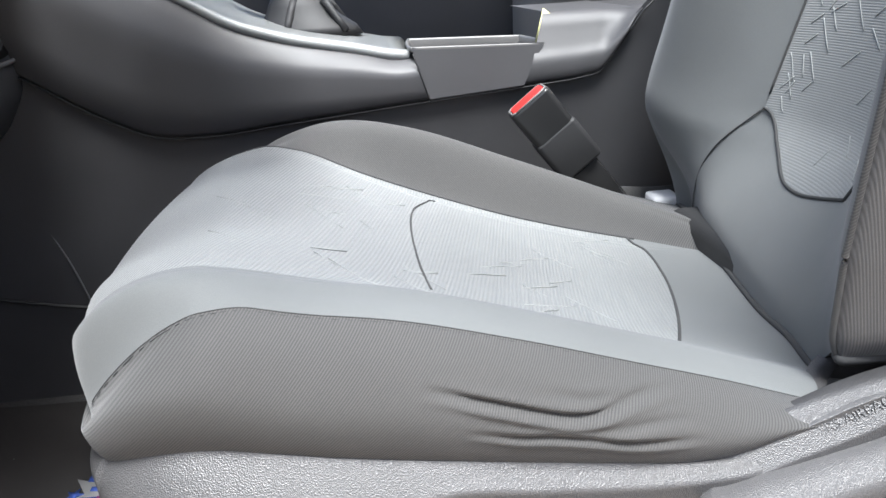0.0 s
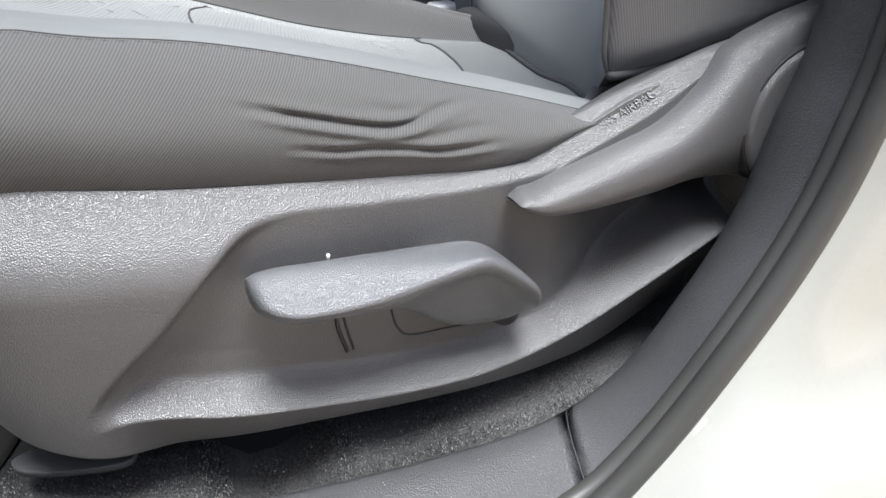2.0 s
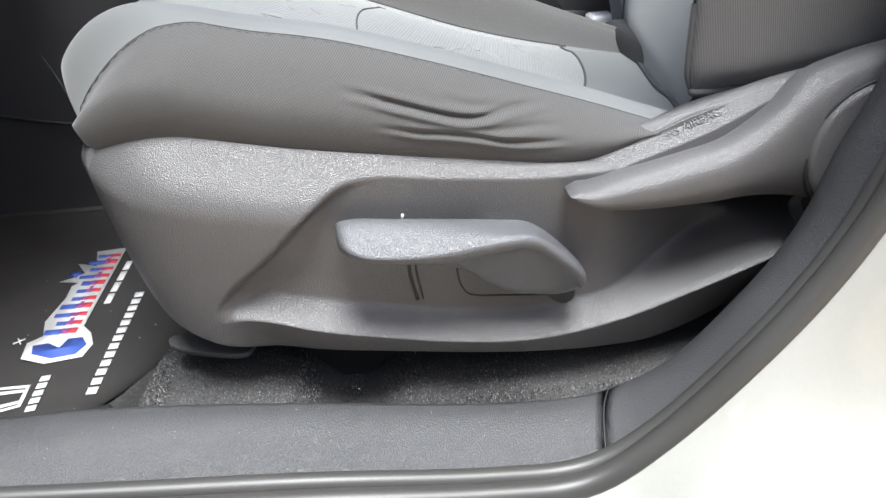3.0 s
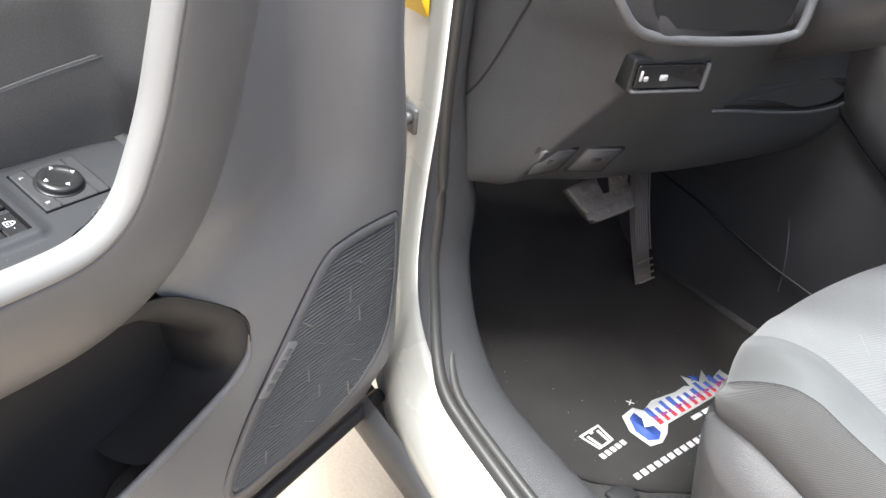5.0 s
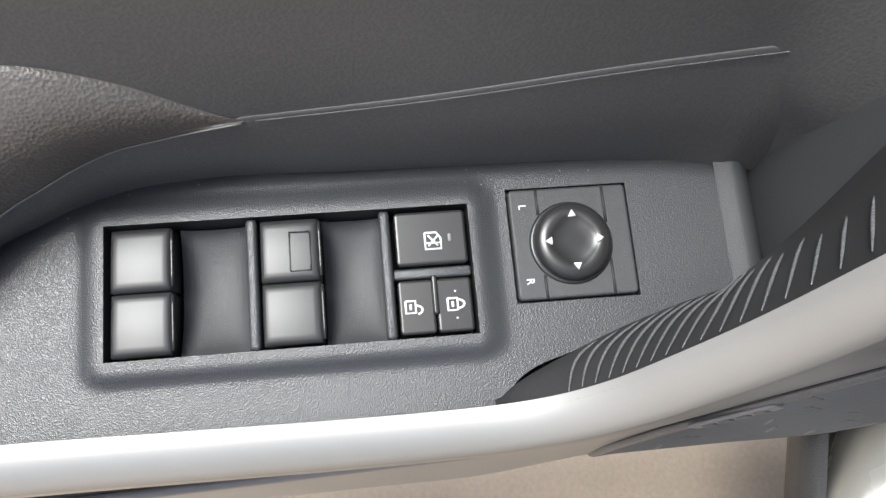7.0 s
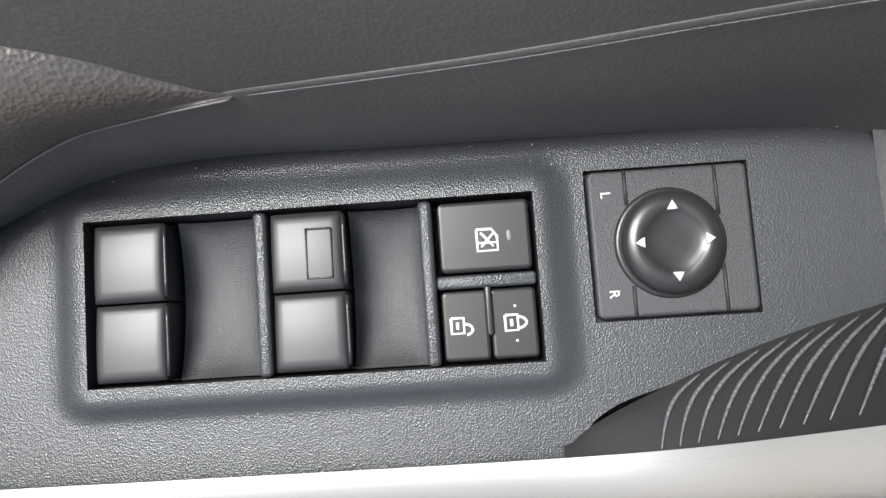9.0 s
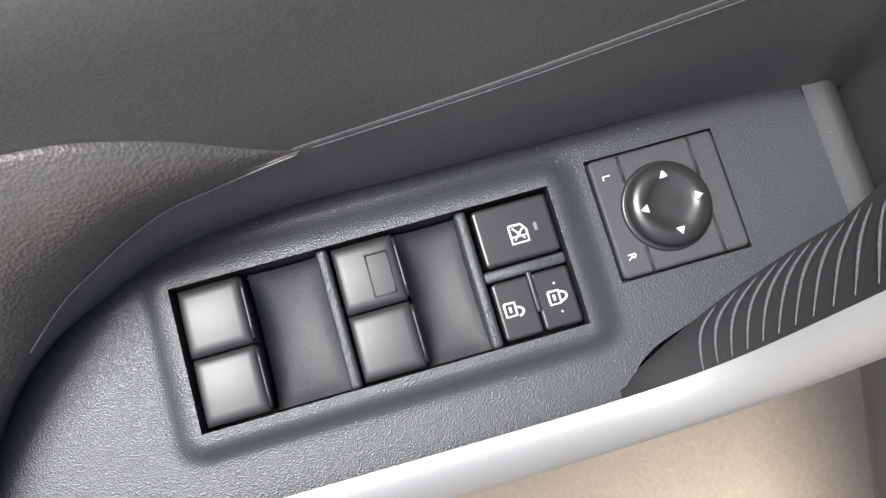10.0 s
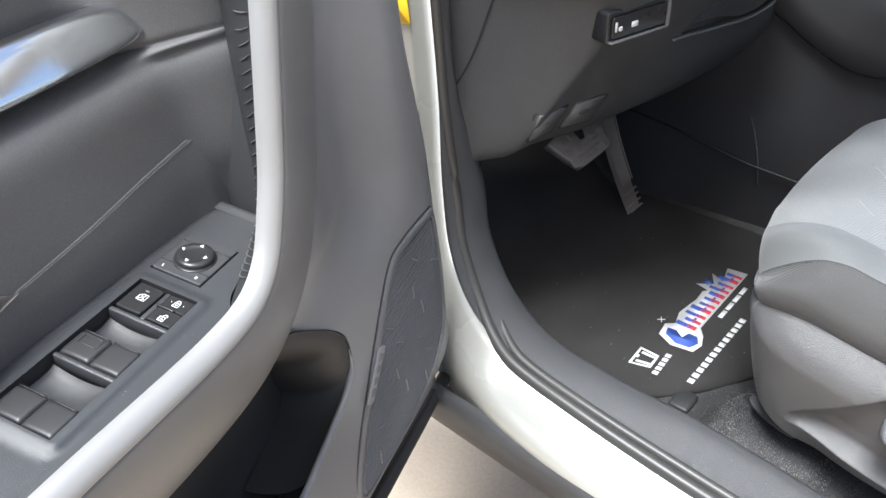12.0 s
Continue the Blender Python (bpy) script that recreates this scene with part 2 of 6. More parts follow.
def rounded(a0, a1, b0, b1, r, n=5):
    """A rectangle with rounded corners."""
    out = []
    for ca, cb, s in ((a1 - r, b1 - r, 0), (a0 + r, b1 - r, 90), (a0 + r, b0 + r, 180), (a1 - r, b0 + r, 270)):
        for k in range(n):
            w = radians(s + 90 * k / (n - 1))
            out.append((ca + r * math.cos(w), cb + r * math.sin(w)))
    return out


def box(x0, x1, y0, y1, z0, z1, bevel=0.0, segs=2):
    bm = bmesh.new()
    bmesh.ops.create_cube(bm, size=1)
    for v in bm.verts:
        v.co = (x0 + (v.co.x + 0.5) * (x1 - x0), y0 + (v.co.y + 0.5) * (y1 - y0), z0 + (v.co.z + 0.5) * (z1 - z0))
    if bevel:
        bmesh.ops.bevel(bm, geom=bm.edges[:], offset=bevel, segments=segs, profile=0.5, affect="EDGES", clamp_overlap=True)
    return bm


def writing(name, text, size, mat, parent, m, extrude=0.0002):
    """Raised lettering in the built-in font."""
    cu = bpy.data.curves.new(name, "FONT")
    cu.body, cu.size, cu.extrude, cu.align_x, cu.align_y = text, size, extrude, "CENTER", "CENTER"
    tmp = new(name, cu)
    me = bpy.data.meshes.new_from_object(tmp.evaluated_get(bpy.context.evaluated_depsgraph_get()))
    bpy.data.objects.remove(tmp)
    me.materials.clear()
    me.materials.append(mat)
    ob = new(name, me)
    ob.parent = parent
    ob.matrix_local = m
    return ob


# ---- ground and car body ----
def ground():
    rows = [[(x, y, 0.004 * noise.noise((x * 2, y * 2, 0))) for y in np.r_[-400, -60, -10, np.linspace(-4, 4, 33), 10, 60, 400]]
            for x in np.r_[-400, -60, -10, np.linspace(-4, 4, 33), 10, 60, 400]]
    tagged(place("ground", sheet(rows, flip=True), GROUND), "pale tan concrete ground beside the open car door", "ground", kind="structure")


ground()
# Unseen wall, added only to hold back low light from the horizon.
BLOCKER_GREY = material("grey_sky_blocker", (0.16, 0.155, 0.15), 0.9, grain=120, bump=0.3, depth=0.004, big=1.5)
tagged(place("sky_blocker", box(-9, 9, -5.3, -5.0, 0.0, 3.0, 0.02), BLOCKER_GREY), "unseen grey wall added to block low sky light", "wall", kind="structure")

# The edge of the door opening, from the front pillar down to the sill and up the centre pillar.
APERTURE = [(-0.316, -0.052, 1.30), (-0.323, -0.052, 1.0), (-0.327, -0.053, 0.86), (-0.333, -0.057, 0.745), (-0.318, -0.070, 0.648), (-0.272, -0.083, 0.573), (-0.205, -0.086, 0.531), (-0.10, -0.087, 0.507),
            (0.02, -0.087, 0.488), (0.16, -0.086, 0.472), (0.28, -0.085, 0.455), (0.345, -0.085, 0.455), (0.395, -0.085, 0.49), (0.45, -0.085, 0.553), (0.49, -0.085, 0.612), (0.515, -0.085, 0.67), (0.53, -0.085, 0.75),
            (0.545, -0.085, 1.0), (0.56, -0.085, 1.30)]
# The inner edge of the trim that covers it.
TRIM_EDGE = [(-0.330, -0.012, 1.30), (-0.334, -0.012, 1.0), (-0.336, -0.010, 0.86), (-0.336, 0.028, 0.72), (-0.322, 0.020, 0.635), (-0.275, 0.008, 0.560), (-0.200, -0.004, 0.518), (-0.10, -0.010, 0.508),
             (0.02, -0.014, 0.510), (0.15, -0.018, 0.498), (0.27, -0.020, 0.480), (0.365, -0.020, 0.474), (0.425, -0.020, 0.497), (0.47, -0.020, 0.545), (0.503, -0.020, 0.595), (0.522, -0.020, 0.655), (0.545, -0.020, 0.735),
             (0.56, -0.020, 1.0), (0.58, -0.020, 1.30)]
RUN = curve(APERTURE, 121)
INNER = curve(TRIM_EDGE, 121)


def outward(i):
    d = (RUN[min(i + 1, 120)] - RUN[max(i - 1, 0)])[[0, 2]]
    d = d / np.linalg.norm(d)
    return np.array([d[1], -d[0]])


def white_body():
    """The painted sill and pillars round the opening, as one pressing."""
    rows = []
    for i in range(121):
        x, y0, z = RUN[i]
        o = outward(i)
        sill = step(0.62, 0.50, z) if x < 0.2 else step(0.60, 0.47, z)
        front = x < 0.1
        row = []
        for k, (s_off, s_y, p_off, p_y) in enumerate([(0.0, 0.006, 0.0, 0.006), (0.0, -0.004, 0.0, 0.0), (0.004, -0.012, 0.006, -0.012), (0.010, -0.035, 0.03, -0.022),
                                                      (0.008, -0.055, 0.06, -0.026), (0.008, -0.066, 0.085, -0.03), (0.016, -0.074, 0.11, -0.04), (0.03, -0.076, 0.14, -0.06), (0.06, -0.07, 0.19, -0.10)]):
            off = s_off * sill + p_off * (1 - sill)
            py = p_y if not front else (0.0, 0.0, -0.008, -0.010, -0.006, 0.0, 0.006, 0.012, 0.02)[k]
            row.append((x + o[0] * off, y0 + s_y * sill + py * (1 - sill), z + o[1] * off))
        rows.append(row)
    tagged(place("car_body", sheet(rows), WHITE), "white painted car sill and door pillars with glossy finish", "car body", kind="structure")
    # dark rocker cladding under the sill
    prof = [(-0.150, 0.482), (-0.163, 0.476), (-0.167, 0.462), (-0.160, 0.425), (-0.150, 0.395), (-0.130, 0.383), (-0.08, 0.38)]
    xs = np.linspace(-0.75, 0.9, 40)
    rows = [[(x, y, z - 0.05 * (x + 0.1)) for y, z in prof] for x in xs]
    tagged(place("rocker_cladding", solid(sheet(rows, flip=True), 0.004), PLASTIC), "dark plastic cladding along the lower sill", "cladding", kind="structure")


white_body()


def seal_and_trim():
    # double-lipped rubber weatherstrip along the opening
    def along(off, dy, front_off, front_dy):
        out = []
        for i in range(121):
            w = step(-0.20, -0.31, RUN[i][0])
            f, d = off + (front_off - off) * w, dy + (front_dy - dy) * w
            out.append(tuple(RUN[i] * (1 - f) + INNER[i] * f + np.array([0, d, 0])))
        return out
    seal = thing("weatherstrip", "black rubber weatherstrip round the open doorway", "weatherstrip", kind="structure")
    part("bulb", tube(along(0.05, -0.008, 0.30, -0.003), 0.0086, 14), SEAL, seal)
    part("lip", tube(along(0.20, -0.005, 0.62, -0.003), 0.0072, 12), SEAL, seal)
    part("groove", tube(along(0.135, -0.011, 0.47, -0.008), 0.0016, 8), RUBBER, seal)
    # hard trim inside the seal
    rows = []
    for i in range(121):
        a, b = np.array(RUN[i]), np.array(INNER[i])
        o = outward(i)
        low = 1 - step(0.50, 0.62, b[2])
        row = []
        for f, lift in ((0.0, -0.003), (0.12, 0.001), (0.30, 0.005), (0.50, 0.009), (0.70, 0.009), (0.88, 0.005), (0.97, 0.0), (1.0, -0.006)):
            p = a + (b - a) * f
            row.append((p[0] - o[0] * lift, p[1] - 0.004 * (1 - f), p[2] - o[1] * lift))
        p = b
        for deep in (0.02, 0.05, 0.10):
            row.append((p[0] + o[0] * deep, p[1] + 0.004 + 0.1 * deep, p[2] + o[1] * deep))
        rows.append(row)
    cut = 76
    names = (("scuff_plate", rows[:cut], "dark grained plastic kick trim and scuff plate along the sill"),
             ("center_pillar_trim", rows[cut - 1:], "dark grained plastic trim of the centre pillar"))
    for name, rr, label in names:
        tagged(place(name, solid(sheet(rr, flip=True), -0.002), PLASTIC), label, "trim", kind="structure")
    # shadow joint between scuff plate and pillar trim
    for j in (rows[cut - 1],):
        tagged(place("trim_joint", tube([Vector(p) + Vector((0, -0.0003, 0.0003)) for p in j[0:7]], 0.0006, 6), RUBBER), "dark gap between two pieces of sill trim", "gap", kind="structure")


seal_and_trim()


def floor():
    """Carpeted floor pan with toe board, kick wall and tunnel side, and humps under the seat."""
    xs = np.linspace(-0.75, 1.0, 110)
    ys = np.r_[-0.05, -0.04, -0.03, np.linspace(-0.02, 1.2, 80)]

    def h(x, y):
        z = 0.412 + 0.34 * step(-0.42, -0.70, x)
        z += (0.076 - 0.018 * step(0.15, 0.28, x)) * step(-0.02, 0.05, x) * step(-0.045, -0.012, y) * (1 - step(0.07, 0.17, y)) * (1 - 0.45 * step(0.15, 0.18, x) * (1 - step(0.20, 0.24, x)))
        return z + 0.003 * noise.noise((x * 18, y * 18, 1))
    rows = [[(x, y, h(x, y)) for y in ys] for x in xs]
    tagged(place("floor", sheet(rows, flip=True), CARPET), "speckled black carpet on the car floor", "carpet", kind="structure")
    # loose pile where the carpet is seen close by
    rnd = random.Random(11)
    verts, faces = [], []
    for k in range(90000):
        x, y = rnd.uniform(-0.03, 0.42), rnd.uniform(-0.03, 0.16)
        a, t, w, ln = rnd.uniform(0, 6.283), rnd.uniform(0.2, 1.1), rnd.uniform(0.00016, 0.00034), rnd.uniform(0.0012, 0.0028)
        d = Vector((math.cos(a) * math.sin(t), math.sin(a) * math.sin(t), math.cos(t))) * ln
        c = Vector((-math.sin(a), math.cos(a), 0)) * w
        p = Vector((x, y, h(x, y) - 0.0005))
        i = len(verts)
        verts += [p - c, p + c, p + d]
        faces.append((i, i + 1, i + 2))
    me = bpy.data.meshes.new("carpet_pile")
    me.from_pydata(verts, [], faces)
    me.materials.append(LINT)
    tagged(new("carpet_pile", me), "loose speckled fibres of the black carpet", "carpet pile", kind="stuff")
    # kick wall beside the pedals
    rows = [[(x, 0.035 - 0.02 * step(-0.4, -0.3, x), z) for z in np.linspace(0.38, 1.0, 20)] for x in np.linspace(-0.75, -0.334, 20)]
    tagged(place("kick_wall", sheet(rows), TUNNEL), "dark carpeted kick wall of the footwell", "wall", kind="structure")
    rows = [[(-0.74, y, z) for z in (0.4, 0.9, 1.2)] for y in np.linspace(-0.1, 1.2, 6)]
    tagged(place("bulkhead", sheet(rows, flip=True), MAT), "dark bulkhead behind the pedals", "bulkhead", kind="structure")


floor()


def cabin_shell():
    """What closes the cabin: far side, rear seat wall, unseen roof left open for light."""
    # the headliner starts behind the front seats so that the backrest stays lit
    rows = [[(x, y, 1.545 - 0.10 * ((y - 0.58) / 0.65) ** 2) for y in np.linspace(-0.06, 1.25, 18)] for x in np.linspace(0.92, 2.2, 12)]
    tagged(place("ceiling", solid(sheet(rows, flip=True), 0.03), HEADLINER), "unseen grey headliner, cut back to let light onto the seat", "headliner", kind="structure")
    tagged(place("ceiling", box(0.02, 0.92, -0.06, 0.03, 1.43, 1.47, 0.012), HEADLINER), "grey roof rail over the driver's doorway", "headliner", kind="structure")
    # broad rail, out of view, that shades the passenger side
    tagged(place("ceiling", box(0.02, 0.92, 0.90, 1.25, 1.43, 1.47, 0.012), HEADLINER), "unseen grey roof rail, widened to shade the passenger side", "headliner", kind="structure")
    tagged(place("ceiling", box(-0.06, 0.02, -0.06, 1.25, 1.43, 1.47, 0.012), HEADLINER), "grey roof header above the windscreen", "headliner", kind="structure")
    pillar = [(-0.04, -0.045, 1.43), (-0.18, -0.055, 1.36), (-0.40, -0.070, 1.26), (-0.62, -0.085, 1.12), (-0.80, -0.10, 1.00)]
    tagged(place("front_pillar", tube([tuple(p) for p in curve(pillar, 20)], 0.036, 12), PLASTIC), "dark plastic cover of the windscreen pillar", "pillar", kind="structure")
    # near-black colour stands for the shade that the open roof lets out
    tagged(place("wall_far", box(-0.8, 2.2, 1.24, 1.30, 0.4, 0.98), RUBBER), "far side door trim, coloured near black for the cabin's shade", "door trim", kind="structure")
    tagged(place("wall_rear", box(1.25, 1.35, -0.05, 1.25, 0.4, 1.15, 0.04), FABRIC), "dark grey rear bench behind the front seats", "bench", kind="structure")
    tagged(place("center_pillar", box(0.60, 0.78, -0.10, -0.03, 0.45, 1.5, 0.02), PLASTIC), "dark plastic cover of the centre pillar", "pillar", kind="structure")


cabin_shell()


# ---- dashboard and console ----
def dashboard():
    dash = thing("dashboard", "dark grey plastic lower dashboard above the driver's footwell", "dashboard")
    prof = [(-0.60, 0.755), (-0.44, 0.748), (-0.33, 0.750), (-0.293, 0.760), (-0.268, 0.786), (-0.225, 0.852), (-0.175, 0.925), (-0.155, 0.965), (-0.15, 0.985), (-0.165, 1.02), (-0.20, 1.07), (-0.32, 1.14), (-0.60, 1.17)]
    ring = curve(prof, 50)
    def lay(x, y, z):
        """Where the panel's profile lies at a distance y from the doorway."""
        low = step(0.92, 0.80, z)
        return (x + 0.065 * step(0.0, 0.55, y) * low + 0.02 * step(0.06, 0.16, y) - 0.02 * step(0.4, 0.6, y) * (1 - low), y, z - 0.015 * step(0.0, 0.35, y) * step(0.9, 0.76, z))

    def fold(z):
        """Where the end facet breaks away from the face of the panel."""
        return at(z, [(0.74, 0.030), (0.786, 0.036), (0.84, 0.052), (0.90, 0.072), (0.95, 0.080), (1.00, 0.062), (1.2, 0.05)])

    def end(x, z, s):
        """The end facet of the panel, from its fold (s = 0) to the doorway (s = 1)."""
        y = fold(z)
        return (lay(x, y, z)[0] - max(0.0, x + 0.345) * s ** 1.22 - 0.004 * step(0.9, 1.0, s), y - (y + 0.010) * s, z)
    rows = [[end(x, z, s) for x, z in ring] for s in np.linspace(1, 0.02, 26)]
    rows += [[lay(x, fold(z) + (1.18 - fold(z)) * s, z) for x, z in ring] for s in np.r_[0.004, np.linspace(0.012, 1, 54)]]
    part("lower_panel", solid(sheet(rows, flip=True), 0.004), DASH, dash)
    # curved joint of the end cover
    zs = ring[:, 1]
    rise = [(x, z) for x, z in ring if x > -0.345 and 0.80 < z < 1.10]
    joint = []
    for z, a in curve([(0.848, 88), (0.868, 70), (0.90, 56), (0.95, 46), (1.00, 42), (1.06, 40)], 24):
        x = np.interp(z, [q[1] for q in rise], [q[0] for q in rise])
        p = Vector(end(x, z, (fold(z) - 0.060 + 0.070 * math.sin(radians(a))) / (fold(z) + 0.010)))
        joint.append(p + Vector((0.0004, -0.0004, 0)))
    part("cover_joint", tube(joint, 0.0013, 6), RUBBER, dash)
    part("lower_joint", tube([(-0.339, -0.006, 0.771), (-0.325, 0.006, 0.772), (-0.305, 0.018, 0.776)], 0.0014, 6), RUBBER, dash)
    # switch pod with two small marked switches
    face = Matrix(((0.31, 0.05, 0.95, -0.1535), (0.95, 0.0, -0.31, 0.099), (0.0, 1.0, -0.05, 0.936), (0, 0, 0, 1)))
    pod = part("switch_pod", slab(rounded(-0.045, 0.045, -0.018, 0.018, 0.004), -0.025, -0.0012, 0.002), DARKGRAIN, dash, "small black switch bank", m=face)
    part("switch_face", slab(rounded(-0.041, 0.036, -0.011, 0.013, 0.003), 0.0, 0.0035, 0.001), BUTTON, pod, m=face)
    part("rim", slab(rounded(-0.043, 0.040, -0.0165, -0.0135, 0.0012), -0.004, 0.005, 0.0012), DASH, pod, m=face)
    part("rim", slab(rounded(0.037, 0.0425, -0.015, 0.015, 0.002), -0.004, 0.0045, 0.0015), DASH, pod, m=face)
    for a, b, w, h in ((-0.036, 0.002, 0.003, 0.011), (-0.030, -0.001, 0.005, 0.005), (-0.010, 0.0, 0.009, 0.006)):
        part("marking", slab(rounded(a - w / 2, a + w / 2, b - h / 2, b + h / 2, 0.0012), 0.003, 0.0042), PRINT, pod, m=face)
    # blank covers low on the panel, flush with it
    def on_face(y, z, d):
        x = np.interp(z, [q[1] for q in ring if 0.75 < q[1] < 0.95], [q[0] for q in ring if 0.75 < q[1] < 0.95])
        p = Vector(end(x, z, (fold(z) - y) / (fold(z) + 0.010))) if y < fold(z) else Vector(lay(x, y, z))
        return p + d * Vector((0.838, -0.1, -0.546))
    for y0 in (0.036, 0.092):
        frame_ = part("blank_cover", slab(rounded(y0, y0 + 0.048, 0.782, 0.826, 0.003, 4), -0.006, 0.0012, 0.0, on_face), RUBBER, dash)
        part("lid", slab(rounded(y0 + 0.003, y0 + 0.045, 0.785, 0.823, 0.003, 4), 0.0, 0.0022, 0.0, on_face), DASH, frame_)
        part("marking", slab(rounded(y0 + 0.018, y0 + 0.030, 0.802, 0.808, 0.002, 4), 0.0015, 0.0026, 0.0, on_face), DARKSTEEL, frame_)
    # tray beside the column: a dark sheet stands in for its shaded opening, with a curved lower lip
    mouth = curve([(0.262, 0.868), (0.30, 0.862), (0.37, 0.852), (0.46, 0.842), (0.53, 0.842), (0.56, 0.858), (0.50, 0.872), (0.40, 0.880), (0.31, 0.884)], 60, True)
    tray_shade = part("tray_shade", slab([tuple(p) for p in mouth], -0.004, 0.0012, 0.0, on_face), RUBBER, dash, "dark sheet standing in for the shade inside an opening")
    part("tray_lip", tube([on_face(y, z, 0.002) for y, z in curve([(0.240, 0.866), (0.30, 0.858), (0.37, 0.848), (0.46, 0.838), (0.54, 0.838), (0.585, 0.856)], 40)], 0.0026, 8), DASH, tray_shade)
    # instrument side bezel
    brow = [(-0.20, -0.005, 1.05), (-0.182, 0.020, 1.008), (-0.176, 0.037, 0.989), (-0.169, 0.060, 0.979), (-0.155, 0.101, 0.975), (-0.136, 0.158, 0.974), (-0.120, 0.210, 0.978), (-0.116, 0.224, 0.992), (-0.125, 0.24, 1.05)]
    brow = [(x + 0.012, y, z) for x, y, z in brow]
    part("bezel", tube([tuple(p) for p in curve(brow, 50)], 0.0050, 10), DASH, dash, "pale worn bezel edge")
    # flat dark sheet in place of the shaded hollow behind the bezel
    recess_line = curve([(-0.176, 0.040, 1.05), (-0.170, 0.060, 0.995), (-0.155, 0.101, 0.986), (-0.138, 0.158, 0.985), (-0.126, 0.205, 0.990), (-0.130, 0.225, 1.05)], 30)
    part("recess_shade", sheet([[(x + 0.014, y, z) for x, y, z in recess_line], [(x + 0.011, y, 1.06) for x, y, z in recess_line]]), RUBBER, dash, "dark sheet standing in for shade behind the bezel")


dashboard()


def steering_wheel():
    c = Vector((0.045, 0.32, 1.115))
    m = Matrix.Translation(c) @ pose(0, 0, 0, 0, 62, 0)
    wheel = thing("steering_wheel", "grey leather steering wheel with three spokes", "steering wheel", m)
    ring = [(0.185 * math.cos(a), 0.185 * math.sin(a), 0) for a in np.linspace(0, 2 * math.pi, 73)]
    part("rim", tube(ring, 0.0165, 12, caps=False, up=(0, 0, 1)), WHEELGREY, wheel)
    part("hub", slab([tuple(p) for p in curve([(0.07, 0.0), (0.05, 0.065), (-0.03, 0.075), (-0.06, 0.0), (-0.03, -0.075), (0.05, -0.065)], 40, True)], -0.03, 0.03, 0.02), PLASTIC_FINE, wheel)
    for a in (0, 95, 265):
        s = part("spoke", slab(rounded(0.05, 0.18, -0.022, 0.022, 0.008), -0.012, 0.010, 0.006), WHEELGREY if a == 0 else DUSTY, wheel, m=pose(0, 0, 0, 0, 0, a))
    tagged(place("steering_column", tube([(-0.2, 0.30, 0.955), (0.0, 0.30, 1.06)], 0.05, 16), CONSOLE), "black plastic steering column cover", "steering column")


steering_wheel()


